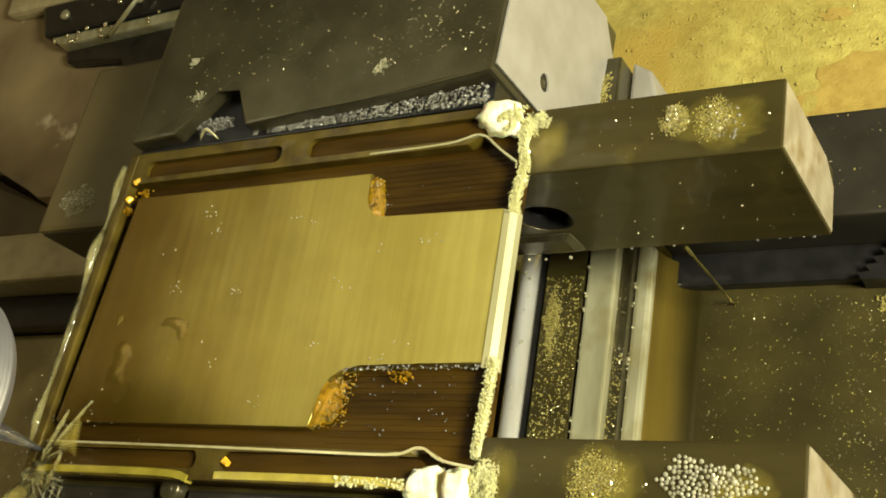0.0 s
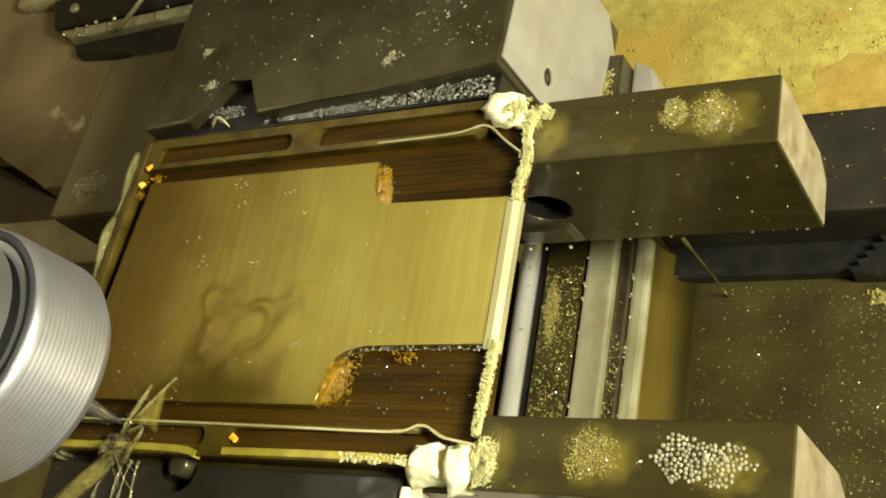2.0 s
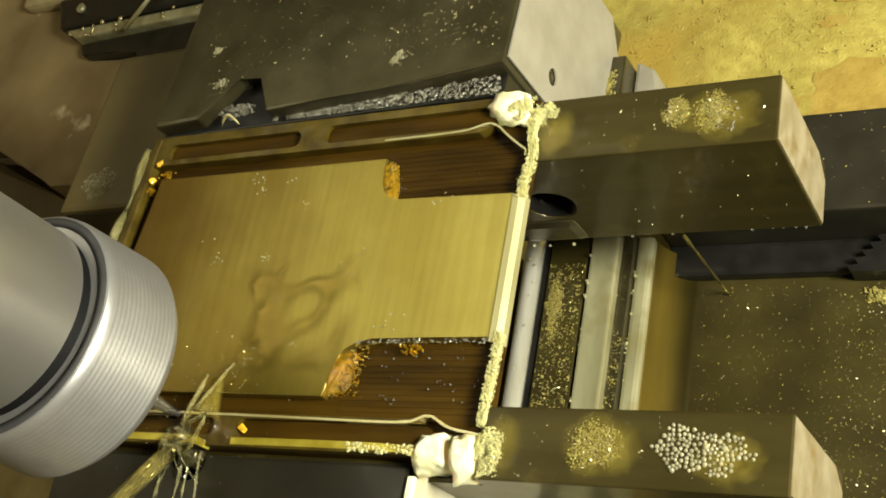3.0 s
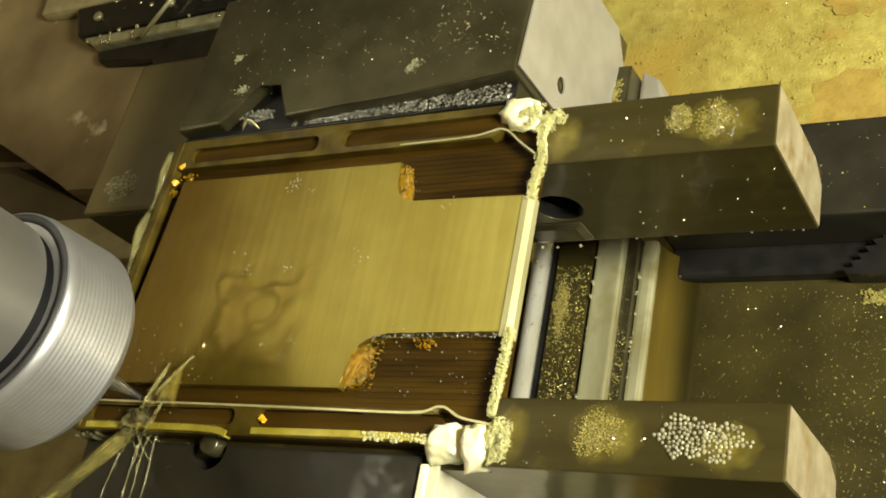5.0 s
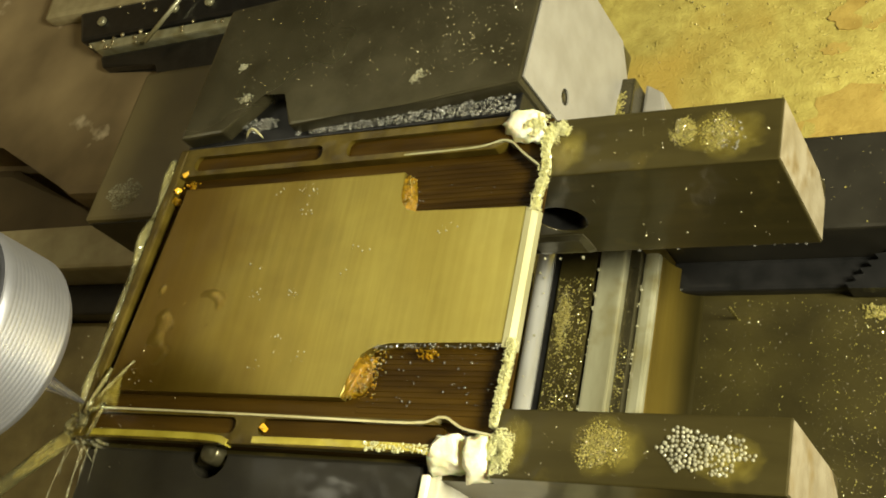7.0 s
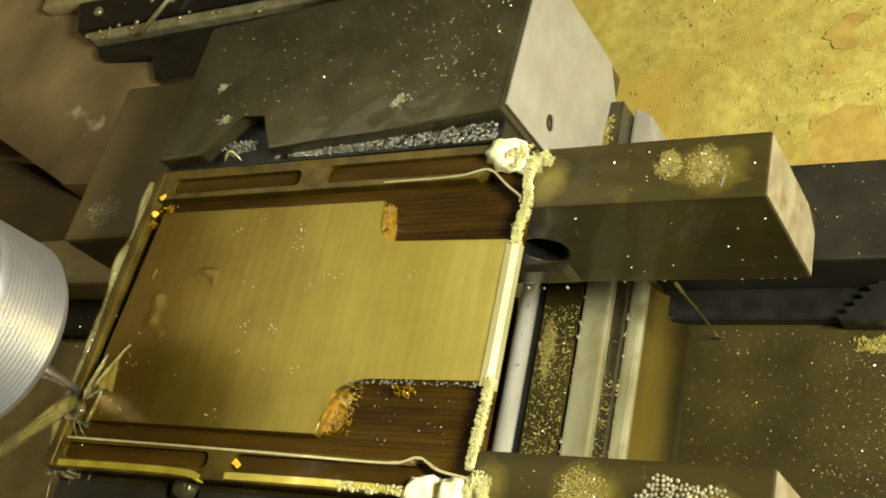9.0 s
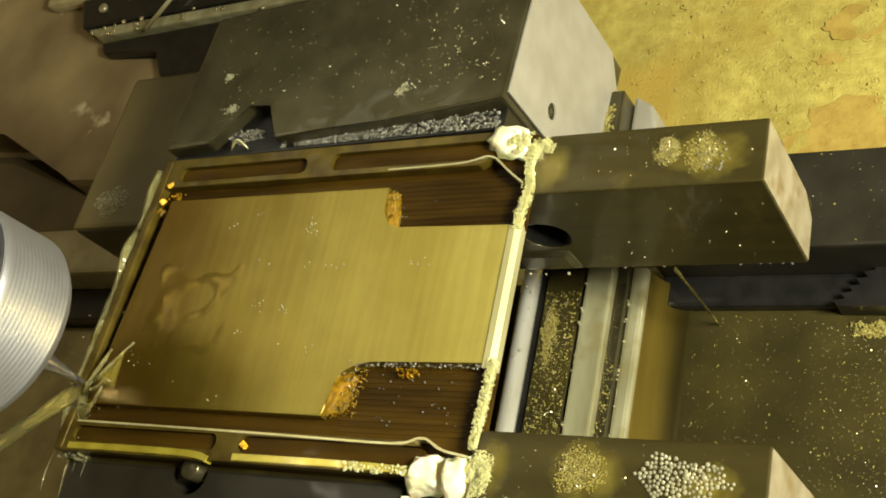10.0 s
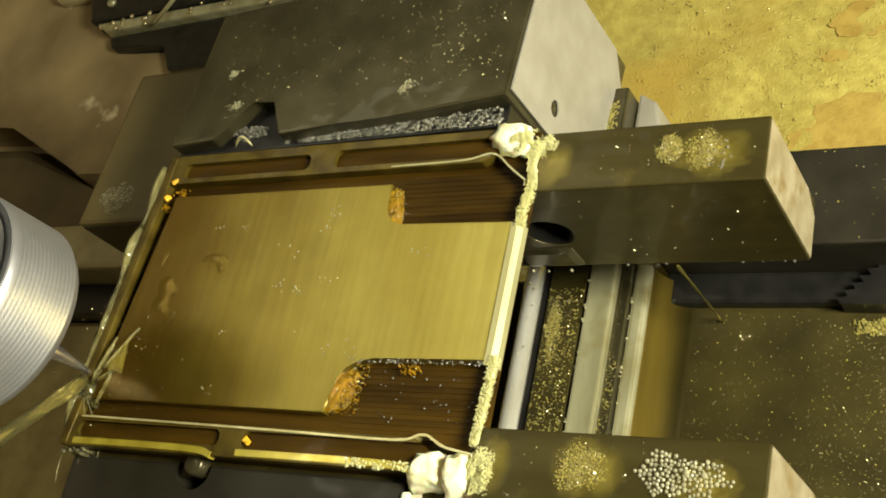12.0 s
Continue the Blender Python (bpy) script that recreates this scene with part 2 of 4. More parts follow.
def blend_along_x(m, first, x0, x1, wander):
    """Multiplies a material's colour by the given tint at x0, faded out at x1 (metres), with a wandering edge."""
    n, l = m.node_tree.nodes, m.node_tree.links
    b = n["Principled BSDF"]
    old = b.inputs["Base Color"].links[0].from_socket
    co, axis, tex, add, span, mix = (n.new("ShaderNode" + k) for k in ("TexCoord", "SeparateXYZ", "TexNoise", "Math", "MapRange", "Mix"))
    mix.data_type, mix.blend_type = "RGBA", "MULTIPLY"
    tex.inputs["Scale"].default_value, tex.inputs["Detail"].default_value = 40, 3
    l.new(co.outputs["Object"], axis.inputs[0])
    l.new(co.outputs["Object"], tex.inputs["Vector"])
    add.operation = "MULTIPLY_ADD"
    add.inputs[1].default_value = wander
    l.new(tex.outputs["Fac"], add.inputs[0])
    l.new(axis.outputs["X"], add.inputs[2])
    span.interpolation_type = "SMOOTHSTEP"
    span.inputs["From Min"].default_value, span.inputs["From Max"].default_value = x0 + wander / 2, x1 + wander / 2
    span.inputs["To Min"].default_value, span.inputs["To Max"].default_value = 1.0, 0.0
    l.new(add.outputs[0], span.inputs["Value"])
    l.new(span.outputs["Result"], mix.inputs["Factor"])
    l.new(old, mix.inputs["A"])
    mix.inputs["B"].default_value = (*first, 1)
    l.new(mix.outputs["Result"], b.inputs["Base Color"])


def thin_out(m, z0, z1, most):
    """A liquid that is clearer where it is thinner: clear at height z0, cloudy to a share at z1 (metres)."""
    n, l = m.node_tree.nodes, m.node_tree.links
    co, axis, span = (n.new("ShaderNode" + k) for k in ("TexCoord", "SeparateXYZ", "MapRange"))
    span.inputs["From Min"].default_value, span.inputs["From Max"].default_value = z0, z1
    span.inputs["To Min"].default_value, span.inputs["To Max"].default_value = 0.0, most
    l.new(co.outputs["Object"], axis.inputs[0])
    l.new(axis.outputs["Z"], span.inputs["Value"])
    l.new(span.outputs["Result"], n["Principled BSDF"].inputs["Alpha"])


thin_out(M_WAVE, 0.0, 0.0013, 0.85)
thin_out(M_CREST, 0.0002, 0.0014, 0.8)
thin_out(M_SMEAR, 0.00003, 0.00022, 0.55)
# gold: amber coolant tint plus painted shade at left, painted lamp sheen at right
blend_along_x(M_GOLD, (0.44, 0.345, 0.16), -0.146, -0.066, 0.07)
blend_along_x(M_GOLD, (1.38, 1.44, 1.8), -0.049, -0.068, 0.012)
# cove: lighter brown next to the lip, fading to the bed's colour
blend_along_x(M_COVE, (4.6, 4.1, 2.7), -0.0441, -0.0370, 0.0030)


# ---- building helpers (all lengths here in millimetres) ----
def finish(bm, smooth=False):
    bmesh.ops.recalc_face_normals(bm, faces=bm.faces)
    for f in bm.faces:
        f.smooth = smooth
    return bm


def mesh_of(name, bm, mat, scale=0.001):
    me = bpy.data.meshes.new(name)
    bmesh.ops.scale(bm, vec=(scale,) * 3, verts=bm.verts)
    bm.to_mesh(me)
    bm.free()
    me.materials.append(mat)
    return me


def thing(name, label, category, group="", kind="", at=(0, 0, 0)):
    ob = tagged(new(name), label, category, group, kind)
    ob.location = [0.001 * c for c in at]
    return ob


def part(name, bm, mat, parent, label="", at=(0, 0, 0)):
    ob = new(name, mesh_of(name, bm, mat))
    ob.parent = parent
    ob.location = [0.001 * c for c in at]
    return tagged(ob, label)


def solo(name, bm, mat, label, category, kind="", group=""):
    return tagged(new(name, mesh_of(name, bm, mat)), label, category, group, kind)


def bevelled(bm, width, segments=2):
    if width:
        bmesh.ops.bevel(bm, geom=bm.edges[:], offset=width, segments=segments, profile=0.6, affect="EDGES", clamp_overlap=True)
    return finish(bm)


def prism(points, z0, z1, bevel=0.3):
    """An upright block over an outline in plan."""
    bm = bmesh.new()
    low = [bm.verts.new((x, y, z0)) for x, y in points]
    high = [bm.verts.new((x, y, z1)) for x, y in points]
    bm.faces.new(low[::-1])
    bm.faces.new(high)
    for i in range(len(points)):
        j = (i + 1) % len(points)
        bm.faces.new((low[i], low[j], high[j], high[i]))
    return bevelled(bm, bevel)


def box(x0, x1, y0, y1, z0, z1, bevel=0.4):
    return prism([(x0, y0), (x1, y0), (x1, y1), (x0, y1)], z0, z1, bevel)


def profile_x(points, x0, x1, bevel=0.3):
    """A bar along x over an outline (y, z)."""
    bm = bmesh.new()
    a = [bm.verts.new((x0, y, z)) for y, z in points]
    b = [bm.verts.new((x1, y, z)) for y, z in points]
    bm.faces.new(a[::-1])
    bm.faces.new(b)
    for i in range(len(points)):
        j = (i + 1) % len(points)
        bm.faces.new((a[i], a[j], b[j], b[i]))
    return bevelled(bm, bevel)


def lathe(profile, steps=64, closed=True):
    """Turned round z from (radius, height) pairs."""
    bm = bmesh.new()
    rings = [[bm.verts.new((r * math.cos(2 * math.pi * k / steps), r * math.sin(2 * math.pi * k / steps), z)) for k in range(steps)] for r, z in profile]
    for a, b in zip(rings, rings[1:]):
        for k in range(steps):
            j = (k + 1) % steps
            bm.faces.new((a[k], a[j], b[j], b[k]))
    if closed:
        bm.faces.new(rings[0][::-1])
        bm.faces.new(rings[-1])
    return finish(bm, True)


def tube(path, radii, steps=12, rough=0.0, rng=None):
    """A round strand along a path, one radius a point."""
    bm = bmesh.new()
    rings = []
    for i, p in enumerate(path):
        p = Vector(p)
        d = (Vector(path[min(i + 1, len(path) - 1)]) - Vector(path[max(i - 1, 0)])).normalized()
        q = d.to_track_quat("Z", "Y")
        ring = []
        for k in range(steps):
            a = 2 * math.pi * k / steps
            r = radii[i] * (1 + (rng.uniform(-rough, rough) if rng else 0))
            ring.append(bm.verts.new(p + q @ Vector((r * math.cos(a), r * math.sin(a), 0))))
        rings.append(ring)
    for a, b in zip(rings, rings[1:]):
        for k in range(steps):
            j = (k + 1) % steps
            bm.faces.new((a[k], a[j], b[j], b[k]))
    bm.faces.new(rings[0][::-1])
    bm.faces.new(rings[-1])
    return finish(bm, True)


def sphere_shape(level=1):
    bm = bmesh.new()
    bmesh.ops.create_icosphere(bm, subdivisions=level, radius=1)
    v = np.array([w.co[:] for w in bm.verts])
    f = np.array([[w.index for w in g.verts] for g in bm.faces])
    bm.free()
    return v, f


BALLS = {k: sphere_shape(k) for k in (1, 2, 3)}


def cluster(name, balls, mat, label, category, level=2, squash=1.0, ragged=0.0, seed=1, parent=None):
    """Many small balls (x, y, z, radius) joined into one object that nobody could count."""
    rs = np.random.RandomState(seed)
    v0, f0 = BALLS[level]
    vs, fs = [], []
    for i, (x, y, z, r) in enumerate(balls):
        v = v0 * (1 + (rs.uniform(-ragged, ragged, (len(v0), 1)) if ragged else 0))
        vs.append(v * (r, r, r * squash) + (x, y, z))
        fs.append(f0 + i * len(v0))
    me = bpy.data.meshes.new(name)
    me.from_pydata((np.concatenate(vs) * 0.001).tolist(), [], np.concatenate(fs).tolist())
    me.materials.append(mat)
    me.shade_smooth() if not ragged else None
    ob = new(name, me)
    if parent:
        ob.parent = parent
        return tagged(ob, label, kind="stuff")
    return tagged(ob, label, category, kind="stuff")


TABLE = []


def on_table(ob):
    TABLE.append(ob)
    return ob


# ---- the setting ----
def enclosure():
    t = 20
    solo("wall_north", box(-620, 420, 420, 420 + t, -250, 480, 0), M_WALL, "dull grey-beige painted enclosure wall", "wall", "structure")
    solo("wall_south", box(-620, 420, -420 - t, -420, -250, 480, 0), M_WALL, "dull grey-beige painted enclosure wall", "wall", "structure")
    solo("wall_east", box(420, 420 + t, -420, 420, -250, 480, 0), M_WALL, "dull grey-beige painted enclosure wall", "wall", "structure")
    solo("wall_west", box(-620 - t, -620, -420, 420, -250, 480, 0), M_BROWN, "dirty brown painted enclosure wall", "wall", "structure")
    solo("ceiling", box(-620, 420, -420, 420, 480, 480 + t, 0), M_WALL, "dull enclosure ceiling over the machine", "ceiling", "structure")
    solo("floor", box(-620, 420, -420, 420, -250 - t, -250, 0), M_BROWN, "dirty brown sump floor of the machine", "floor", "structure")


enclosure()


def chip_tray():
    bm = bmesh.new()
    bmesh.ops.create_grid(bm, x_segments=90, y_segments=70, size=1)
    for v in bm.verts:
        x, y = -20 + v.co.x * 170, 95 + v.co.y * 135
        z = -102 + 0.8 * noise.noise((x / 14, y / 14, 0)) + 0.9 * noise.noise((x / 4, y / 4, 3))
        v.co = (x, y, z)
    on_table(solo("ground", finish(bm, True), M_TRAY, "yellow swarf silt lying wet in the tray", "tray", "structure"))


chip_tray()


def silt_stains():
    rng = random.Random(5)
    for cx, cy, rx, ry in ((-12, 70, 15, 11), (-10, 106, 9, 6), (-17, 95, 4, 2.2)):
        bm = bmesh.new()
        ring = []
        for k in range(40):
            a = 2 * math.pi * k / 40
            w = 1 + 0.45 * noise.noise((2 * math.cos(a) + cx, 2 * math.sin(a) + cy, 1.5)) + rng.uniform(-0.05, 0.05)
            ring.append(bm.verts.new((cx + rx * w * math.cos(a), cy + ry * w * math.sin(a), -101.7)))
        low = [bm.verts.new((v.co.x, v.co.y, -104)) for v in ring]
        bm.faces.new(ring)
        for k in range(40):
            bm.faces.new((ring[k], low[k], low[(k + 1) % 40], ring[(k + 1) % 40]))
        on_table(solo("silt_stain", finish(bm), M_STAIN, "brown wet stain on the silt", "stain", "stuff"))


silt_stains()


def side_frame():
    """The machine's frame beyond the table, which stands still."""
    ob = thing("machine_frame", "brown oily machine casting with a black guide rail", "machine frame")
    part("panel", prism([(-615, 150), (-442, 138), (-385, 102), (-345, 100), (-250, 170), (-250, 330), (-615, 330)], -185, -158, 5), M_BROWN, ob, "brown painted casting")
    # the casting curves away here; its shading is painted as a darker brown
    part("skirt", prism([(-615, 30), (-335, 30), (-352, 92), (-388, 96), (-446, 130), (-615, 140)], -200, -172, 6), M_SKIRT_SHADE, ob, "brown casting painted darker for shade")
    rail = part("rail", prism([(-400, 184), (-90, 188), (-90, 204), (-408, 203)], -158, -147, 2), M_BLACK, ob, "black guide rail")
    part("rail_edge", prism([(-388, 178), (-90, 182), (-90, 187.5), (-396, 183.5)], -158, -148, 1.2), M_STRIP, rail, "bare steel rail edge")
    for x in (-388, -340, -318):
        part("screw", lathe([(2.6, 0), (2.6, 1.6), (1.9, 2.0)], 16), M_STRIP, rail, "small steel screw", (x, 194, -147))
    # black block, drawn larger than the shoe to stand for shadow below the rail
    part("rail_shoe_shade", prism([(-384, 170), (-346, 168), (-340, 152), (-230, 152), (-230, 181), (-388, 177)], -158, -152, 1.5), M_BLACK, ob, "black rail shoe, enlarged to stand for the rail's shadow")
    part("hose", tube([(-352, 176, -146), (-338, 190, -143), (-330, 204, -143), (-332, 222, -146)], [1.1] * 4, 10), M_STRIP, rail, "thin steel pipe")
    part("ledge", prism([(-440, 206), (-90, 206), (-90, 330), (-440, 330)], -158, -150, 3), M_LOWBAR, ob, "pale oiled ledge")


side_frame()


# ---- on the table ----
def cove_y(points, y0, y1):
    """A smooth bar along y over an outline (x, z)."""
    bm = bmesh.new()
    a = [bm.verts.new((x, y0, z)) for x, z in points]
    b = [bm.verts.new((x, y1, z)) for x, z in points]
    for i in range(len(points)):
        j = (i + 1) % len(points)
        bm.faces.new((a[i], a[j], b[j], b[i]))
    bm.faces.new(a[::-1])
    bm.faces.new(b)
    return finish(bm, True)


def vise_bed():
    ob = on_table(thing("vise_bed", "oily dark vise bed with worn slide strips", "vise"))
    part("bed", box(-100, 160, -160, 14, -95, -72, 1), M_WELL, ob)
    part("cheek", cove_y([(-70.2 + 2.4 * math.cos(a), -53 + 3.0 * math.sin(a)) for a in [math.pi * k / 14 for k in range(15)]], -125, 12), M_CHEEK, ob, "bright rounded steel cheek")
    # the shade below the cheek is put into this side's black colour
    part("cheek_side", box(-72.6, -67.9, -125, 12, -80, -53.1, 0.3), M_BLACK, ob, "side of the cheek, painted black for shade")
    part("gutter", box(-67.4, -57.8, -125, 12, -82, -55.2, 0.3), M_WELL, ob, "dark gutter full of swarf")
    part("slide_strip", box(-57.0, -50.4, -125, 12, -80, -54.5, 0.6), M_STRIP, ob, "worn bare steel strip")
    part("slot", box(-50.3, -47.7, -125, 12, -85, -57, 0.2), M_STEEL, ob, "dark slot")
    part("lip", box(-47.6, -43.8, -125, 12, -62, -59, 1.0), M_STRIP, ob, "rounded worn steel lip")
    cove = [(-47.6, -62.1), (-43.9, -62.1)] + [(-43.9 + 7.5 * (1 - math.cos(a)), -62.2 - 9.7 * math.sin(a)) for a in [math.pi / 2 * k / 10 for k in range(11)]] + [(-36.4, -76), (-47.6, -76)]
    part("cove", cove_y(cove, -125, 12), M_COVE, ob, "brown cove under the lip, paler towards the lip")
    part("back_rail", box(-44, 160, 14, 38, -84, -55, 0.8), M_RAIL, ob, "dark blued steel rail")
    part("under_rail", box(-44, 160, 6, 14, -84, -69, 1.0), M_BLACK, ob, "black lower rail")


vise_bed()


def cut(bm, shapes):
    """Takes the given solids out of bm."""
    a = bpy.data.objects.new("work", mesh_of("work", bm, M_BAR, 1.0))
    scene.collection.objects.link(a)
    for shape in shapes:
        b = bpy.data.objects.new("cutter_shape", mesh_of("cutter_shape", shape, M_BAR, 1.0))
        scene.collection.objects.link(b)
        mod = a.modifiers.new("cut", "BOOLEAN")
        mod.operation, mod.object, mod.solver = "DIFFERENCE", b, "EXACT"
        me = bpy.data.meshes.new_from_object(a.evaluated_get(bpy.context.evaluated_depsgraph_get()))
        a.modifiers.clear()
        a.data = me
        bpy.data.objects.remove(b)
    out = bmesh.new()
    out.from_mesh(a.data)
    bpy.data.objects.remove(a)
    return finish(out)


def drill(centre, axis, radius, depth, steps=32):
    """A round bit at centre that bores along axis."""
    bm = lathe([(radius, -depth), (radius, depth)], steps)
    m = Matrix.Translation(centre) @ Vector(axis).to_track_quat("Z", "Y").to_matrix().to_4x4()
    bmesh.ops.transform(bm, matrix=m, verts=bm.verts)
    return finish(bm)


def parallel_bar(y0, y1, x1, low, bored):
    ob = on_table(thing("parallel_bar", "dark ground steel bar with a bare sawn end, wet with coolant", "bar", "bars under the plate"))
    bm = bmesh.new()
    side = [(-146, -4.2), (-47, -4.2), (-47, 0), (x1, 0), (x1, low), (-146, low)]
    a = [bm.verts.new((x, y0, z)) for x, z in side]
    b = [bm.verts.new((x, y1, z)) for x, z in side]
    bm.faces.new(a)
    bm.faces.new(b[::-1])
    for i in range(6):
        j = (i + 1) % 6
        bm.faces.new((a[i], b[i], b[j], a[j]))
    bevelled(bm, 0.35)
    part("bar_body", cut(bm, [drill((-50, y0, -18), (0, 1, 0.15), 5.6, 9)]) if bored else bm, M_BAR, ob)
    if bored:
        part("bore_lining", lathe([(5.6, 8.4), (5.2, 8.5), (5.2, 0.2), (5.9, 0.0), (5.9, -0.3), (6.3, -0.3)], 40, False), M_BLACK, ob, "wet black bore", (-50, y0 + 8.6, -18)).rotation_euler = (radians(90), 0, 0)
        part("boss", box(-63, -47.4, y0 - 0.8, y0 + 6, -34, -24.5, 2.2), M_STEEL, ob, "wet rounded boss")
    ch = 3.5
    end = profile_x([(y0 + 0.4, low + 0.4), (y1 - ch, low + 0.4), (y1 - 0.4, low + ch + 3), (y1 - 0.4, -0.4), (y0 + 0.4, -0.4)], x1, x1 + 0.15, 0)
    part("sawn_end", end, M_END, ob, "pale sawn steel end")
    return ob


parallel_bar(0, 13, 0, -34, True)
parallel_bar(-61, -48, 6, -34, False)


def back_jaw():
    ob = on_table(thing("vise_jaw", "dark hardened steel vise jaw with a pale ground end", "vise jaw", "vise jaws"))
    part("jaw_block", prism([(-145, 16.5), (-132.0, 17.2), (-122.4, 27.4), (-115.4, 26.8), (-112.6, 17.2), (-100, 18.2), (-82, 19.0), (-54.5, 21.6), (-52.5, 60), (-141, 54)], -46, 3, 0.8), M_STEEL, ob)
    part("ledge", prism([(-145, 15.6), (-55.2, 16.2), (-55, 21.4), (-82, 18.8), (-100, 18.0), (-112.8, 17.0), (-115.6, 26.6), (-122.3, 27.2), (-131.8, 17.0), (-145, 16.3)], -46, -0.7, 0.3), M_BLACK, ob)
    bm = bmesh.new()
    q = [(-54.2, 23.2, 2.1), (-52.3, 59.2, 2.1), (-52.3, 59.2, -38), (-52.7, 52, -45), (-54.2, 23.2, -45)]
    vs = [bm.verts.new(p) for p in q] + [bm.verts.new((x + 0.4, y, z)) for x, y, z in q]
    bm.faces.new(vs[:5])
    bm.faces.new(vs[5:])
    for i in range(5):
        bm.faces.new((vs[i], vs[(i + 1) % 5], vs[5 + (i + 1) % 5], vs[5 + i]))
    part("jaw_end", cut(finish(bm), [drill((-54, 29.8, -16.5), (1, 0, 0), 1.9, 6, 24)]), M_JAW_END, ob, "pale ground steel end face")
    part("screw", lathe([(1.5, 0), (1.5, 0.5), (0.7, 0.9)], 20), M_STEEL, ob, "dark recessed screw", (-54.6, 29.8, -16.5)).rotation_euler = (0, radians(90), 0)
    return ob


back_jaw()


def front_jaw():
    ob = on_table(thing("vise_jaw", "dark wet steel vise jaw with a bright end", "vise jaw", "vise jaws"))
    block = prism([(-150, -58.6), (-62, -58.2), (-62, -110), (-150, -110)], -60, -3, 0.8)
    part("jaw_block", cut(block, [drill((-114, -59.5, -3), (0, 0, 1), 4.6, 14)]), M_RAIL, ob)
    part("pin", lathe([(2.4, -12), (2.4, -1.6), (2.0, -1.2)], 24), M_STEEL, ob, "dark wet pin", (-113.2, -58.8, 0))
    part("jaw_end", box(-61.9, -58.5, -109, -60, -50, -3.4, 0.6), M_WET_END, ob, "pale ground steel end face")
    part("end_lip", box(-61.8, -60.2, -109, -60.5, -3.3, -2.2, 0.4), M_GLUE, ob, "pale bright lip")


front_jaw()


def spare_bars():
    ob = on_table(thing("clamp_bar", "olive oiled steel bar with a foam patch on its end", "bar"))
    part("bar_body", prism([(-197, 9), (-166, 9), (-163, 57), (-192, 57)], -44, -20, 1.2), M_DULL, ob)
    part("end_face", prism([(-195.6, 8.9), (-167.4, 8.9), (-167.4, 8.6), (-195.6, 8.6)], -43, -21.4, 0), M_RAIL, ob, "dark wet end face")
    ob = on_table(thing("way_cover", "pale oiled steel way behind the vise", "machine way"))
    part("top_strip", box(-420, -215, 15, 31, -82, -60, 1.5), M_LOWBAR, ob)
    part("dark_gap", box(-420, -205, 4, 14.9, -90, -72, 0.8), M_BLACK, ob, "black gap")
    part("lower_way", box(-420, -170, -120, 3.9, -100, -78, 1.5), M_WAY, ob, "oily olive way")
    ob = on_table(thing("guide_post", "small steel post with foam on its top", "post"))
    part("post_top", box(-56, -49, 36, 51, -60, -42, 0.6), M_STEEL, ob)
    part("post_foot", prism([(-48.8, 34), (-40, 34), (-44, 50), (-48.8, 53)], -70, -48, 0.8), M_JAW_END, ob, "grey foot")


spare_bars()


def toothed_rack():
    pts, n = [], 11
    for k in range(n):
        s = k / n
        x, y = -1.5 + 17 * s, 4.8 + 19 * s
        pts += [(x, y), (x - 1.0, y + 1.4)]
    pts += [(40, 24), (40, 4.2)]
    ob = on_table(thing("toothed_rack", "black steel rack with fine teeth", "rack"))
    part("toothed_plate", prism(pts[::-1], -71.5, -66.5, 0), M_BLACK, ob)


toothed_rack()


def lump(points, seed, rough=0.5):
    """A smooth uneven lump over a box of corners."""
    bm = bmesh.new()
    for p in points:
        bm.verts.new(p)
    bmesh.ops.convex_hull(bm, input=bm.verts[:])
    bmesh.ops.subdivide_edges(bm, edges=bm.edges[:], cuts=3, use_grid_fill=True)
    for _ in range(1):
        bmesh.ops.smooth_vert(bm, verts=bm.verts, factor=0.5, use_axis_x=True, use_axis_y=True, use_axis_z=True)
    for v in bm.verts:
        v.co += Vector(noise.noise_vector(v.co * 0.8 + Vector((seed, 0, 0)))) * rough + Vector(noise.noise_vector(v.co * 2.5)) * rough * 0.3
    return finish(bm, True)


def slot_outline(x0, x1, y0, y1, r, steps=6):
    """A long hole with round ends, in plan."""
    out = []
    for cx, cy, a0 in ((x1 - r, y0 + r, -90), (x1 - r, y1 - r, 0), (x0 + r, y1 - r, 90), (x0 + r, y0 + r, 180)):
        for k in range(steps + 1):
            a = radians(a0 + 90 * k / steps)
            out.append((cx + r * math.cos(a), cy + r * math.sin(a)))
    return out


def strip(line, width, z0, z1, bevel):
    """A rib of even width along a rounded line in plan."""
    for _ in range(2):
        line = [line[0]] + [(a[0] * w + b[0] * (1 - w), a[1] * w + b[1] * (1 - w)) for a, b in zip(line, line[1:]) for w in (0.75, 0.25)] + [line[-1]]
    left, right = [], []
    for i, (x, y) in enumerate(line):
        a, b = line[max(i - 1, 0)], line[min(i + 1, len(line) - 1)]
        d = Vector((b[0] - a[0], b[1] - a[1])).normalized() * (width / 2)
        left.append((x - d.y, y + d.x))
        right.append((x + d.y, y - d.x))
    return prism(right + left[::-1], z0, z1, bevel)


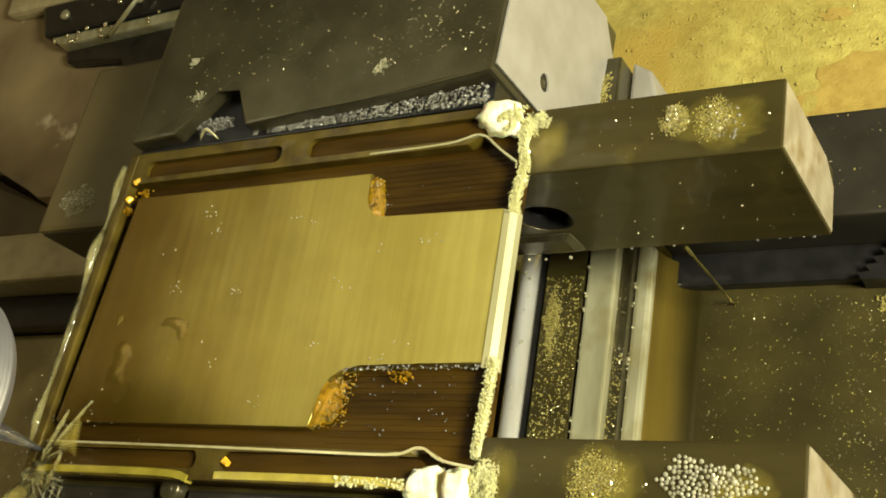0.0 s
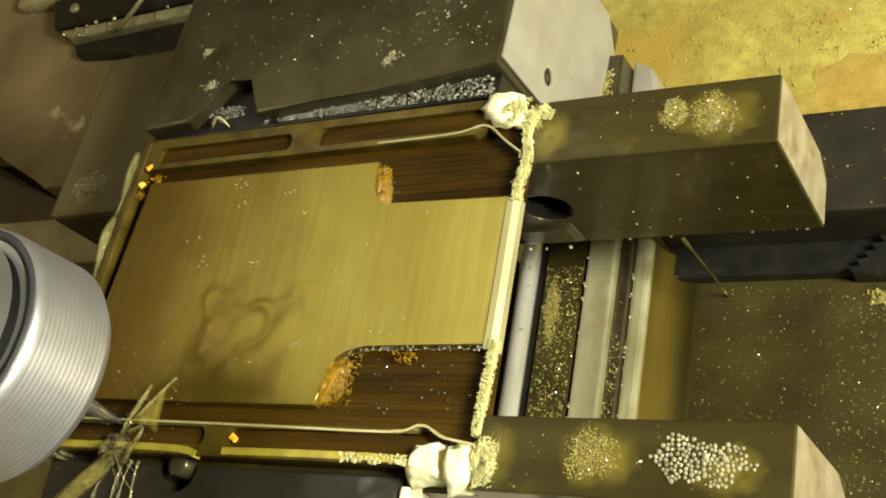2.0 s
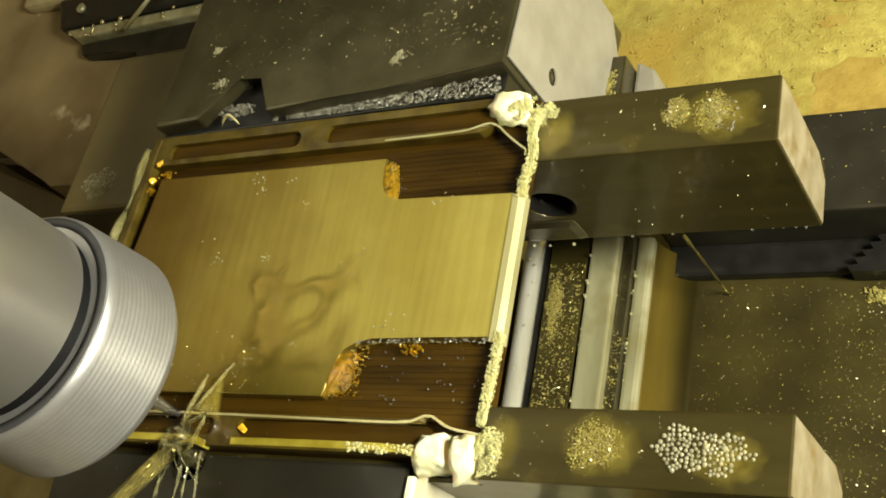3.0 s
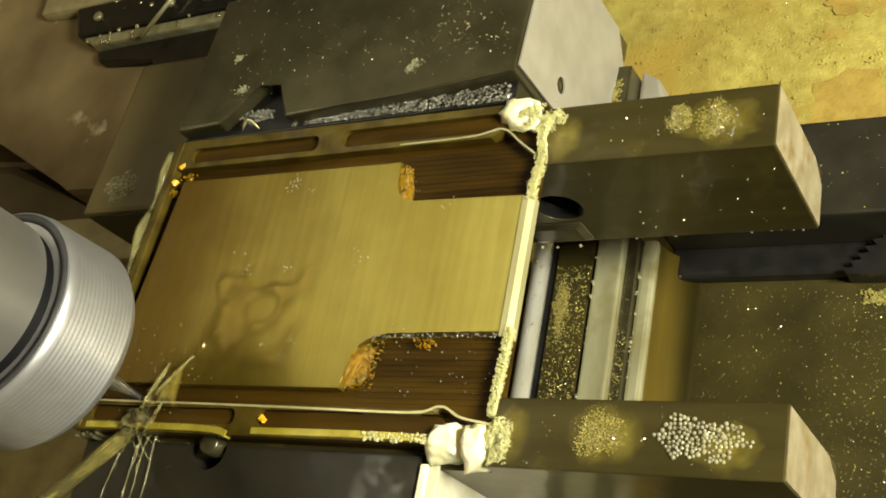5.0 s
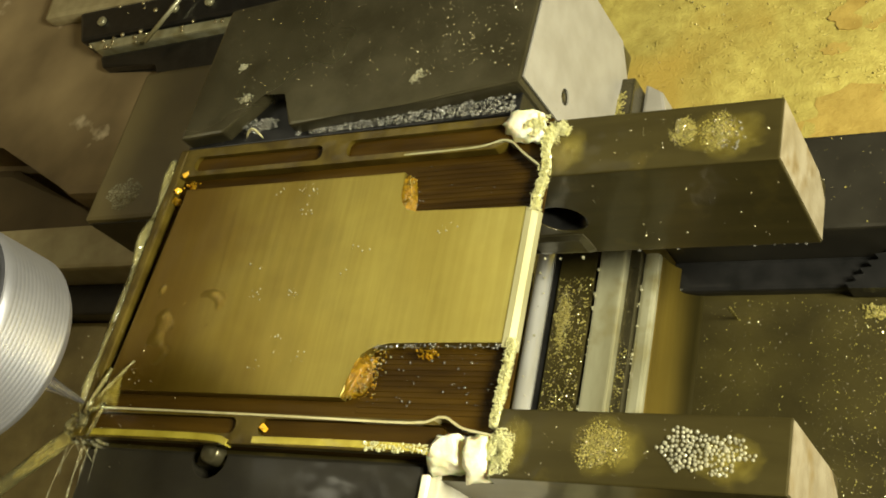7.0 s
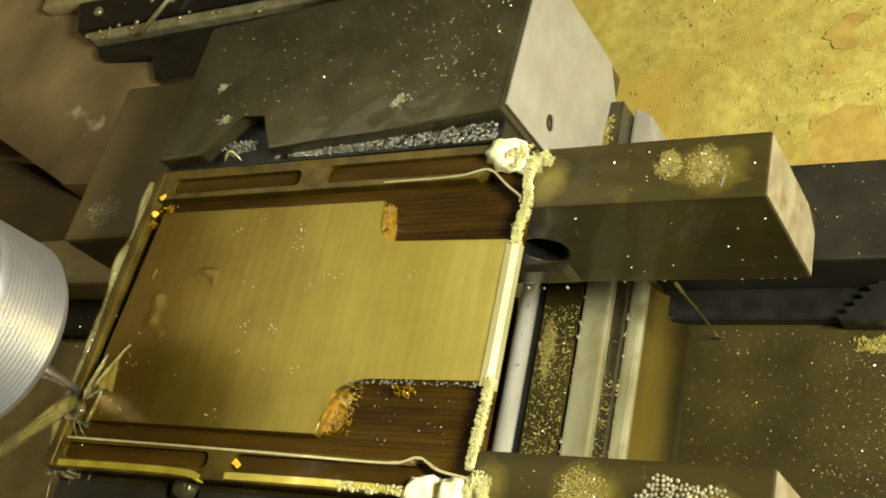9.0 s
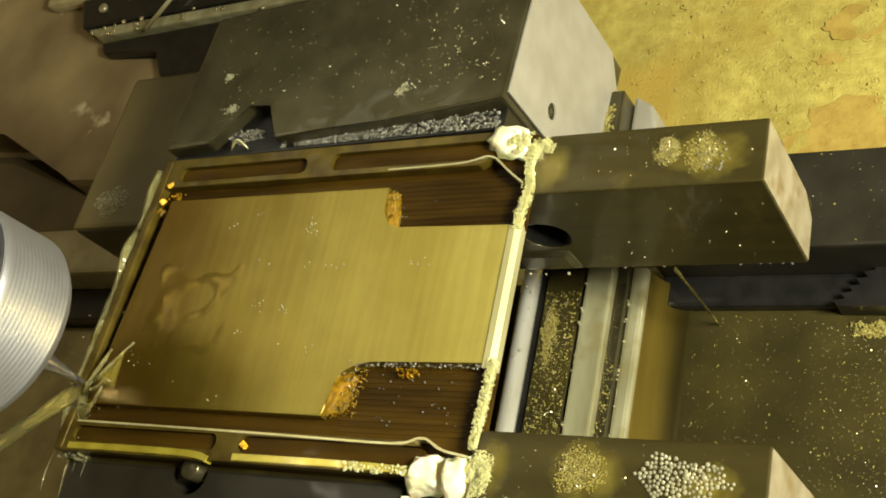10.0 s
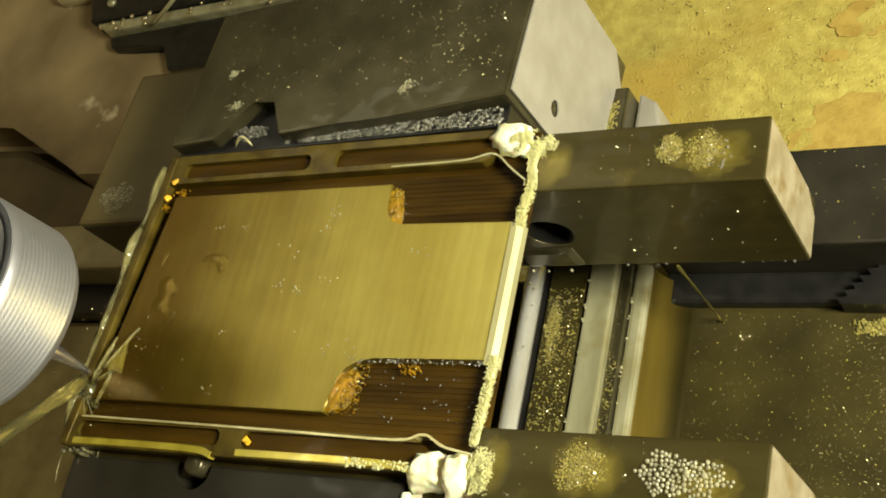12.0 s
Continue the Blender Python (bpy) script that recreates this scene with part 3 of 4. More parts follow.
def plate():
    ob = on_table(thing("machined_plate", "brushed yellow metal plate with milled pockets, flooded with coolant", "metal plate"))
    edge = [(-151.5, -57.6), (-47, -57.6), (-47, 14.6), (-145.3, 14.6)]
    part("base", prism(edge, -4, -1.5, 0.2), M_GROOVE, ob, "dark amber coolant-filled channels")
    t = [(-139.6, 3.4), (-78.6, 3.2), (-78.5, -2.5), (-77.6, -4.6), (-76.2, -6.0), (-74, -6.6), (-48.4, -6.8), (-48.4, -35.6), (-73, -35.5), (-76.6, -36.2), (-79.2, -37.8),
         (-80.6, -40), (-82, -47.2), (-146, -46.8)]
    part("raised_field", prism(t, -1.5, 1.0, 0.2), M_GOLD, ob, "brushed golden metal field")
    part("end_chamfer", profile_end(), M_CHAMFER, ob, "bright chamfered end")
    # the frame of the plate with long slots through it
    back = prism([(-145.3, 14.6), (-144.6, 7.0), (-58, 7.0), (-54.5, 8.6), (-54.5, 14.6)], -1.5, 1.0, 0.25)
    back = cut(back, [prism(slot_outline(-139.5, -102.2, 8.3, 12.2, 1.6), -3, 3, 0), prism(slot_outline(-95.5, -52, 8.3, 12.6, 1.6), -3, 3, 0)])
    part("frame_back", back, M_RIM, ob, "wet olive frame with long slots")
    front = prism([(-151.5, -57.6), (-57, -57.6), (-57, -52.3), (-60, -50.9), (-148.5, -50.6)], -1.5, 0.8, 0.25)
    front = cut(front, [prism(slot_outline(-147, -106.2, -55.4, -51.9, 1.5), -3, 3, 0), prism(slot_outline(-100.2, -54, -55.6, -51.9, 1.5), -3, 3, 0)])
    part("frame_front", front, M_RIM, ob, "wet olive frame with long slots")
    part("frame_end", prism([(-151.5, -57.6), (-149.2, -57.2), (-142.8, 14.4), (-145.3, 14.6)], -1.5, 1.2, 0.5), M_RIM, ob)
    part("rib_back", strip([(-80, 7.5), (-62, 7.6), (-58.5, 8.4), (-56.4, 9.0), (-54.2, 8.4), (-51.5, 5.6), (-47.4, 2.4)], 0.42, -1.5, 1.05, 0.15), M_CHAMFER, ob, "thin bright rib")
    part("rib_front", strip([(-147, -50.9), (-96, -51.3), (-63, -51.9), (-60.5, -51.3), (-58.3, -50.2), (-56.4, -50.6), (-54, -52.4), (-47.4, -53.4)], 0.45, -1.5, 1.0, 0.15), M_BRIGHT, ob, "thin bright rib")
    # slot edges that catch the light: the brightness is in the yellow colour
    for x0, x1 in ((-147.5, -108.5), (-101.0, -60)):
        part("lit_edge", strip([(x0, -56.5), ((x0 + x1) / 2, -56.3), (x1 - 1.5, -56.4), (x1 + 1.2, -57.4)], 1.4, -1.0, 1.0, 0.6), M_YEDGE, ob, "rounded slot edge painted as if lit")
    for x0, x1, y0, y1 in ((-139.4, -102.3, 8.4, 12.1), (-95.4, -54.6, 8.4, 12.5), (-146.9, -106.3, -55.3, -52.0), (-100.1, -57.2, -55.5, -52.0)):
        part("slot_floor", prism(slot_outline(x0, x1, y0, y1, 1.4), -1.5, -0.1, 0), M_GROOVE, ob, "dark amber slot floor")
    rng = random.Random(7)
    # torn burrs at the notch ends
    part("burr_face", lump([(-78.7, 3.0, 0.9), (-78.7, -5.2, 0.9), (-77.2, 1.6, 0.2), (-76.6, -3.4, 0.2), (-75.6, -5.4, -0.2), (-77.0, 2.6, -1.5), (-75.2, -5.6, -1.5), (-78.7, 3.0, -1.5), (-78.7, -5.2, -1.5)], 2, 1.0), M_ORANGE, ob, "amber torn burr")
    part("burr_face", lump([(-82.2, -47.0, 0.9), (-81.4, -41.0, 0.9), (-79.6, -38.4, 0.8), (-80.0, -46.8, 0.2), (-78.6, -42.4, 0.1), (-77.6, -39.0, 0.1), (-78.2, -46.4, -1.5), (-76.6, -42.0, -1.5), (-76.4, -37.6, -1.5), (-82.2, -47.0, -1.5)], 6, 1.0), M_ORANGE, ob, "amber torn burr")
    for name, pts in (("burr_back", [(-78.0 + 1.1 * rng.random(), 2.6 - 8.2 * k / 170, -1.2 + 2.0 * rng.random()) for k in range(170)]),
                      ("burr_front", [(-81.2 + 6.0 * rng.random() ** 2.2 + 2.6 * max(0, k / 420 - 0.45), -46.8 + 10.4 * k / 420, -1.3 + 1.4 * rng.random()) for k in range(420)])):
        cluster(name, [(*p, rng.uniform(0.08, 0.26)) for p in pts], M_ORANGE, "amber torn burr", "", 1, 1, 0.3, 3, ob)
        cluster(name, [(p[0] + 0.3, p[1], p[2] + 0.15, rng.uniform(0.06, 0.2)) for p in pts[::2]], M_CHIP, "yellow crumbs on the burr", "", 1, 1, 0.3, 4, ob)
    for x, y, long, turn in ((-141.6, 7.8, 1.9, 24), (-142.8, 3.4, 1.5, 70), (-99.0, -53.8, 1.7, -30)):
        bm = box(-long / 2, long / 2, -0.55, 0.55, 0, 0.9, 0.2)
        for v in bm.verts:
            v.co += Vector(noise.noise_vector(v.co * 1.3 + Vector((x, y, 0)))) * 0.35
        part("chip", finish(bm), M_SLIVER, ob, "bright orange torn chip", (x, y, 0.3)).rotation_euler = (0.2, 0.25, radians(turn))
    for x, y, w in ((-98.6, 10.2, 1.6), (-64.5, -37.4, 1.5), (-143.0, 1.0, 0.9), (-139.6, 5.0, 1.0)):
        cluster("burr", [(x + rng.gauss(0, 0.6 * w), y + rng.gauss(0, 0.4 * w), rng.uniform(-1.2, 0.6), rng.uniform(0.1, 0.34)) for _ in range(70)], M_ORANGE, "amber torn burr", "", 1, 1, 0.35, 5, ob)
    for k in range(11):
        y = -5.9 + k * 1.12
        part("cutter_mark", box(-77, -47.6, y, y + 0.5, -1.5, -1.33, 0.07), M_GROOVE, ob)
    for k in range(12):
        y = -49.4 + k * 1.12
        part("cutter_mark", box(-79, -47.6, y, y + 0.5, -1.5, -1.33, 0.07), M_GROOVE, ob)


def profile_end():
    bm = bmesh.new()
    rows = []
    for k in range(13):
        y = -7.0 - 29.4 * k / 12
        rows.append([bm.verts.new(p) for p in ((-48.3, y, 0.95), (-47.2, y, 0.6), (-46.3, y, -0.5), (-46.2, y, -2.2), (-48.3, y, -2.2))])
    for a, b in zip(rows, rows[1:]):
        for k in range(5):
            bm.faces.new((a[k], a[(k + 1) % 5], b[(k + 1) % 5], b[k]))
    bm.faces.new(rows[0])
    bm.faces.new(rows[-1][::-1])
    return finish(bm)


plate()


# ---- coolant, foam and swarf ----
def scatter(rng, n, x0, x1, y0, y1, z, r0, r1, power=2.0):
    return [(rng.uniform(x0, x1), rng.uniform(y0, y1), z, r0 + (r1 - r0) * rng.random() ** power) for _ in range(n)]


def blob(rng, n, cx, cy, rx, ry, z, r0, r1, height=0.0):
    """Grains of a heap, thick in the middle and straying at its ragged edge."""
    out = []
    while len(out) < n:
        u, v = rng.gauss(0, 0.5), rng.gauss(0, 0.5)
        thick = 0.75 - (u * u + v * v) + 0.9 * noise.noise((1.7 * u + cx, 1.7 * v + cy, 0)) + 0.35 * noise.noise((5 * u + cx, 5 * v + cy, 4))
        if thick > rng.uniform(-0.1, 0.5) and u * u + v * v < 1.4:
            out.append((cx + rx * u, cy + ry * v, z + rng.random() * height * max(0.1, thick), r0 + (r1 - r0) * rng.random() ** 2))
    return out


def packed(rng, n, cx, cy, rx, ry, z, r0, r1):
    """Bubbles of a raft that touch and do not overlap much."""
    out = []
    for _ in range(n * 12):
        u, v = rng.uniform(-1, 1), rng.uniform(-1, 1)
        r = r0 + (r1 - r0) * rng.random() ** 3
        if u * u + v * v > 0.62 + 0.75 * noise.noise((2.4 * u + cx, 2.4 * v + cy, 3.0)) + 0.3 * noise.noise((6 * u + cx, 6 * v, 8.0)):
            continue
        x, y = cx + rx * u, cy + ry * v
        if all((x - a) ** 2 + (y - b) ** 2 > (0.85 * (r + c)) ** 2 for a, b, _, c in out):
            out.append((x, y, z, r))
        if len(out) >= n:
            break
    return out


def foam_and_swarf():
    rng = random.Random(11)
    yellow, clear = "fine wet yellow swarf in a heap", "clear coolant bubbles in a raft"
    on_table(cluster("swarf_heap", blob(rng, 1900, -18.5, 7.6, 3.2, 3.6, 0.0, 0.05, 0.19, 0.5), M_CHIP, yellow + " on the bar", "swarf", 1, 0.8, 0.5, 1))
    on_table(cluster("swarf_heap", blob(rng, 2200, -11.5, 6.8, 4.0, 4.6, 0.0, 0.05, 0.19, 0.5), M_CHIP, yellow + " on the bar", "swarf", 1, 0.8, 0.5, 2))
    on_table(cluster("swarf_heap", blob(rng, 2400, -26.0, -54.4, 5.6, 5.2, 0.0, 0.05, 0.2, 0.5), M_CHIP, yellow + " on the bar", "swarf", 1, 0.8, 0.5, 3))
    on_table(cluster("foam", packed(rng, 420, -8.6, -54.3, 9.4, 4.4, 0.05, 0.34, 0.5) + [(-7.4, -53.8, 0.1, 0.62), (-4.4, -54.0, 0.1, 0.6)], M_FOAM, clear + " on the bar", "foam", 2, 0.8))
    on_table(cluster("foam", packed(rng, 40, -9.5, 6.0, 3.5, 4.0, 0.1, 0.15, 0.45), M_BUBBLE, clear + " on the bar", "foam", 2, 0.8))
    row = []
    for k in range(9000):
        x = -112.5 + 56.5 * (1 - rng.random() ** 1.2)
        q = (x + 112.5) / 56.5
        r = 0.16 + 0.20 * rng.random() + 0.30 * q * rng.random() ** 2
        y = 16.9 + 1.5 * q + rng.uniform(-1, 1) * (0.4 + 1.5 * q)
        if noise.noise((x / 4, 2.0, 7.0)) > -0.35 + 0.5 * (0.25 - q) and all((x - a) ** 2 + (y - b) ** 2 > (0.8 * (r + c)) ** 2 for a, b, _, c in row[-700:]):
            row.append((x, y, -0.5 + 1.2 * q * rng.random() + 0.2 * r, r))
        if len(row) > 430:
            break
    on_table(cluster("foam", row, M_BUBBLE, "row of clear bubbles along the jaw and plate", "foam", 2))
    recess = [(x + 0.75 * (y - 20), y, z, r) for x, y, z, r in packed(rng, 130, -124.0, 20.2, 6.4, 2.2, -0.3, 0.16, 0.42)]
    on_table(cluster("foam", recess, M_BUBBLE, clear + " in the jaw's recess", "foam", 2))
    on_table(cluster("swarf_specks", blob(rng, 70, -18.5, 7.6, 3.4, 3.6, 0.3, 0.06, 0.2) + blob(rng, 90, -11, 6.8, 4.4, 4.6, 0.3, 0.06, 0.22) + blob(rng, 110, -26, -54.4, 6, 5, 0.3, 0.06, 0.2), M_GLINT,
                     "bright flakes among the swarf on the bars", "swarf", 1, 0.6, 0.5, 7))
    # foam patches on the jaw and elsewhere
    for cx, cy, rx, ry in ((-131.5, 35.3, 1.6, 1.5), (-79.6, 26.0, 2.2, 2.6), (-127.5, 26.0, 3.4, 1.6)):
        on_table(cluster("foam", blob(rng, 110, cx, cy, rx, ry, 3.0, 0.1, 0.3, 0.2), M_FOAM, "pale foam patch on the dark jaw", "foam", 1, 0.7))
    on_table(cluster("foam", packed(rng, 420, -185, 16.5, 7.0, 5.4, -20, 0.2, 0.5), M_FOAM, "pale foam patch on the bar end", "foam", 1, 0.7))
    on_table(cluster("swarf_heap", blob(rng, 600, -53, 43.5, 2.6, 6.6, -42, 0.1, 0.36, 0.4), M_CHIP, yellow + " on the post", "swarf", 1, 0.8, 0.3, 4))
    on_table(cluster("swarf_heap", blob(rng, 700, 6, 1.6, 7.0, 2.6, -71.8, 0.1, 0.4, 0.6), M_CHIP, yellow + " beside the rack", "swarf", 1, 0.8, 0.3, 5))
    on_table(cluster("swarf_heap", blob(rng, 2200, -64.6, -7, 3.0, 9.0, -55.2, 0.05, 0.2, 0.4) + scatter(rng, 1300, -67, -58.2, -48, 4, -55.1, 0.05, 0.28), M_CHIP,
                     "yellow swarf strewn along the gutter", "swarf", 1, 0.8, 0.3, 6))
    on_table(cluster("swarf_heap", scatter(rng, 160, -50.2, -47.9, -48, -12, -56.9, 0.1, 0.3), M_CHIP, "yellow swarf strewn in the slot", "swarf", 1, 0.8, 0.3, 6))
    # crumbs along the joint of plate and bars
    bead = []
    for k in range(3000):
        s = k / 3000
        bead.append((-46.2 - 1.0 * math.sin(9 * s) * 0.6 + rng.uniform(-0.9, 0.9), 11.0 - 18.5 * s + rng.uniform(-0.5, 0.5), rng.uniform(-0.6, 1.3), rng.uniform(0.05, 0.16)))
    on_table(cluster("swarf_bead", bead, M_BEAD, "bead of pale yellow crumbs along the plate's edge", "swarf", 1, 1, 0.35, 8))
    bead = []
    for k in range(2800):
        s = k / 2800
        bead.append((-46.6 + rng.uniform(-0.8, 0.9) - 0.8 * s, -34.5 - 17 * s + rng.uniform(-0.5, 0.5), rng.uniform(-0.8, 1.1), rng.uniform(0.05, 0.16)))
    on_table(cluster("swarf_bead", bead, M_BEAD, "bead of pale yellow crumbs along the plate's edge", "swarf", 1, 1, 0.35, 9))
    on_table(cluster("swarf_bead", blob(rng, 3600, -45.4, -56.0, 3.6, 5.4, 0.0, 0.05, 0.20, 1.3), M_BEAD, "pale yellow crumbs beside the white glue", "swarf", 1, 1, 0.35, 10))
    on_table(cluster("swarf_bead", blob(rng, 1800, -44.6, 10.4, 3.0, 3.0, 0.0, 0.05, 0.19, 1.0), M_BEAD, "pale yellow crumbs beside the white glue", "swarf", 1, 1, 0.35, 12))
    on_table(cluster("swarf_bead", [(-74 + 16 * rng.random(), -56.6 + rng.uniform(-0.8, 0.8), 0.9, rng.uniform(0.15, 0.45)) for _ in range(110)], M_BEAD, "pale yellow crumbs on the plate's edge", "swarf", 1, 1, 0.35, 14))
    on_table(cluster("froth", blob(rng, 1200, -49.6, 11.4, 4.4, 3.0, 1.5, 0.05, 0.22, 1.0), M_BEAD, "pale froth on the glue at the bar's root", "froth", 1, 1, 0.2, 13))
    # specks: droplets and chips lying about
    for mat, seed in ((M_GLINT, 15), (M_CHIP, 16)):
        specks = scatter(rng, 1900, -36, 60, -80, 5, -71.9, 0.05, 0.20, 3) + scatter(rng, 1100, -8, 40, -70, 2, -71.9, 0.05, 0.2, 3) + scatter(rng, 110, -10, 60, 15, 37, -54.9, 0.05, 0.22, 2)
        on_table(cluster("swarf_specks", specks, mat, "fine bright specks strewn on the vise bed", "swarf", 1, 0.5, 0.5, seed))
    on_table(cluster("swarf_specks", scatter(rng, 500, -67, -58.2, -48, 4, -55.1, 0.05, 0.2, 2) + scatter(rng, 120, -50.2, -47.9, -48, 2, -56.9, 0.05, 0.2, 2), M_GLINT, "fine bright specks in the gutter", "swarf", 1, 0.5, 0.5, 18))
    drops = scatter(rng, 420, -138, -56, 23, 54, 3.0, 0.05, 0.22, 3) + scatter(rng, 420, -84, -56, 26, 56, 3.0, 0.05, 0.26, 3) + scatter(rng, 45, -44, -1, 1, 12, 0.05, 0.06, 0.22, 2) + scatter(rng, 70, -42, 4, -60, -49, 0.05, 0.06, 0.24, 2)
    on_table(cluster("droplets", drops, M_GLINT, "small glinting droplets on dark steel", "droplets", 1, 0.5, 0.35, 19))
    face = [(x, -0.1, z, r) for x, z, _, r in scatter(rng, 26, -40, -2, -30, -3, 0, 0.06, 0.24)] + [(-53.6, y, z, r) for y, z, _, r in scatter(rng, 30, 25, 58, -36, 1, 0, 0.06, 0.22)]
    on_table(cluster("droplets", face, M_GLINT, "small clear droplets on steel sides", "droplets", 2))
    on_table(cluster("bubbles", scatter(rng, 60, -77, -49, -48, -37, -1.1, 0.06, 0.24, 2) + scatter(rng, 14, -76, -49, -5, 6, -1.1, 0.06, 0.2, 2) +
                     [(-79.5 + 31 * rng.random(), -36.2 + rng.uniform(-0.5, 0.4), 0.8, rng.uniform(0.1, 0.3)) for _ in range(90)], M_BUBBLE, "small clear bubbles in the plate's notches", "bubbles", 2))

    # highlights along the guide rail, made as small bright metal drops
    wet = [(rng.uniform(-392, -270), rng.choice((179, 183, 196, 201)) + rng.uniform(-2, 2), -146.6, rng.uniform(0.4, 1.5)) for _ in range(46)]
    cluster("droplets", wet, M_GLINT, "bright drops added as highlights on the black guide rail", "droplets", 2, 0.5)
    # coarse grains on the silt, fewer where it is stained
    grains = []
    while len(grains) < 9000:
        x, y = rng.uniform(-75, 70), rng.uniform(40, 165)
        if noise.noise((x / 9, y / 9, 2.0)) + 0.5 * noise.noise((x / 3, y / 3, 6.0)) + rng.uniform(-0.5, 0.5) > -0.05 and ((x + 12) / 13) ** 2 + ((y - 70) / 9) ** 2 > rng.uniform(0.6, 1.2):
            grains.append((x, y, -102 + 0.8 * noise.noise((x / 14, y / 14, 0)) + 0.9 * noise.noise((x / 4, y / 4, 3)), 0.12 + 0.36 * rng.random() ** 3))
    on_table(cluster("silt_grains", grains, M_TRAY, "coarse wet grains lying on the yellow silt", "swarf", 1, 0.5, 0.4, 23))
    on_table(cluster("swarf_specks", [(x, y, z + 0.5, 0.12 + 0.12 * rng.random()) for x, y, z, _ in grains[::26]], M_GLINT, "bright flakes on the yellow silt", "swarf", 1, 0.5, 0.4, 24))


foam_and_swarf()


def wet_beads():
    """Wet yellow beads that fill the joint of plate and bars."""
    rng = random.Random(17)
    for x0, y0, x1, y1 in ((-46.0, 11.0, -46.8, -7.2), (-46.4, -35.0, -47.2, -51.5)):
        grains = []
        for k in range(420):
            s = rng.random()
            w = 0.5 + 0.45 * noise.noise((14 * s, y0, 1.0))
            grains.append((x0 + (x1 - x0) * s + 0.4 * noise.noise((9 * s, y0, 5.0)) + w * rng.gauss(0, 0.8), y0 + (y1 - y0) * s, 0.3 + 0.5 * rng.random(), 0.08 + 0.3 * rng.random() ** 2))
        core = [(x0 + (x1 - x0) * k / 23 + 0.35 * noise.noise((0.5 * k, y0, 5.0)), y0 + (y1 - y0) * k / 23, 0.1) for k in range(24)]
        on_table(solo("wet_bead", tube(core, [0.55 + 0.3 * noise.noise((0.7 * k, y0, 2.0)) for k in range(24)], 10, 0.12, rng), M_BEAD, "wet pale yellow bead along the plate's edge", "bead", "stuff"))
        on_table(cluster("wet_bead", grains, M_BEAD, "wet pale yellow froth along the plate's edge", "bead", 1, 1, 0.25, 3))
    edge = [(-56.9 + rng.uniform(-0.2, 0.2), rng.uniform(-46, 4), -54.4, rng.uniform(0.12, 0.4)) for _ in range(14)]
    edge += [(-47.4 + rng.uniform(-0.3, 0.3), rng.uniform(-46, 5), -58.9, rng.uniform(0.12, 0.36)) for _ in range(26)]
    edge += [(-69 + rng.uniform(-1.5, 1.2), rng.uniform(-46, 2), -49.9, rng.uniform(0.12, 0.3)) for _ in range(10)]
    on_table(cluster("droplets", edge, M_FOAM, "clear drops along the slide strips", "droplets", 2, 0.7))
    low = [(-44 + 43 * rng.random(), 0.3 + rng.uniform(-0.3, 0.3), -34.0, rng.uniform(0.15, 0.45)) for _ in range(20)]
    on_table(cluster("droplets", low, M_BUBBLE, "clear drops hanging under the bar", "droplets", 2))


wet_beads()


def smears():
    """Thin yellow sheets on the bars: painted reflected glow at the roots, coolant round the crumbs and the foam."""
    for cx, cy, rx, ry, seed in ((-42.5, 6.2, 4.6, 6.0, 1), (-43.0, -54.4, 4.0, 5.6, 2), (-10.5, 6.4, 8.5, 5.2, 3), (-3.5, -55.6, 6.5, 4.6, 4), (-25.0, -54.4, 7.5, 5.4, 5)):
        bm = bmesh.new()
        rings = []
        for i in range(1, 9):
            ring = []
            for k in range(48):
                a, q = 2 * math.pi * k / 48, i / 8
                w = q * (1 + 0.32 * noise.noise((1.6 * math.cos(a), 1.6 * math.sin(a), 7.0 * seed)))
                x, y = cx + rx * w * math.cos(a), cy + ry * w * math.sin(a)
                low, high = (0.3, 12.7) if cy > 0 else (-60.7, -48.3)
                ring.append(bm.verts.new((x, min(high, max(low, y)), 0.03 + 0.16 * (1 - q * q) + 0.04 * noise.noise((x, y, seed)))))
            rings.append(ring)
        bm.faces.new(rings[0])
        for a, b in zip(rings, rings[1:]):
            for k in range(48):
                bm.faces.new((a[k], a[(k + 1) % 48], b[(k + 1) % 48], b[k]))
        on_table(solo("yellow_smear", finish(bm, True), M_SMEAR, "thin yellow coolant smear and painted glow on the dark bar", "coolant", "stuff"))
    rng = random.Random(61)
    drops = [(-60.5, -1.4, -33.4, 0.35), (-57.0, -1.3, -34.0, 0.3), (-51.5, -1.2, -34.0, 0.4), (-47.2, 2.0, -58.8, 0.45), (-56.8, 5.5, -54.2, 0.4), (-69.8, 3.0, -49.8, 0.4)]
    on_table(cluster("droplets", drops, M_FOAM, "clear coolant drops hanging below the bore", "droplets", 2, 1.2))


smears()


def curled_chip():
    path = [(-126.6 + 0.9 * k, 16.4 + 1.5 * math.sin(0.55 * k), 0.2 + 1.9 * math.sin(0.5 * k)) for k in range(7)]
    on_table(solo("curled_chip", tube(path, [0.1, 0.3, 0.36, 0.34, 0.3, 0.26, 0.08], 8), M_BRIGHT, "bright curled metal chip beside the jaw's recess", "chip"))


curled_chip()


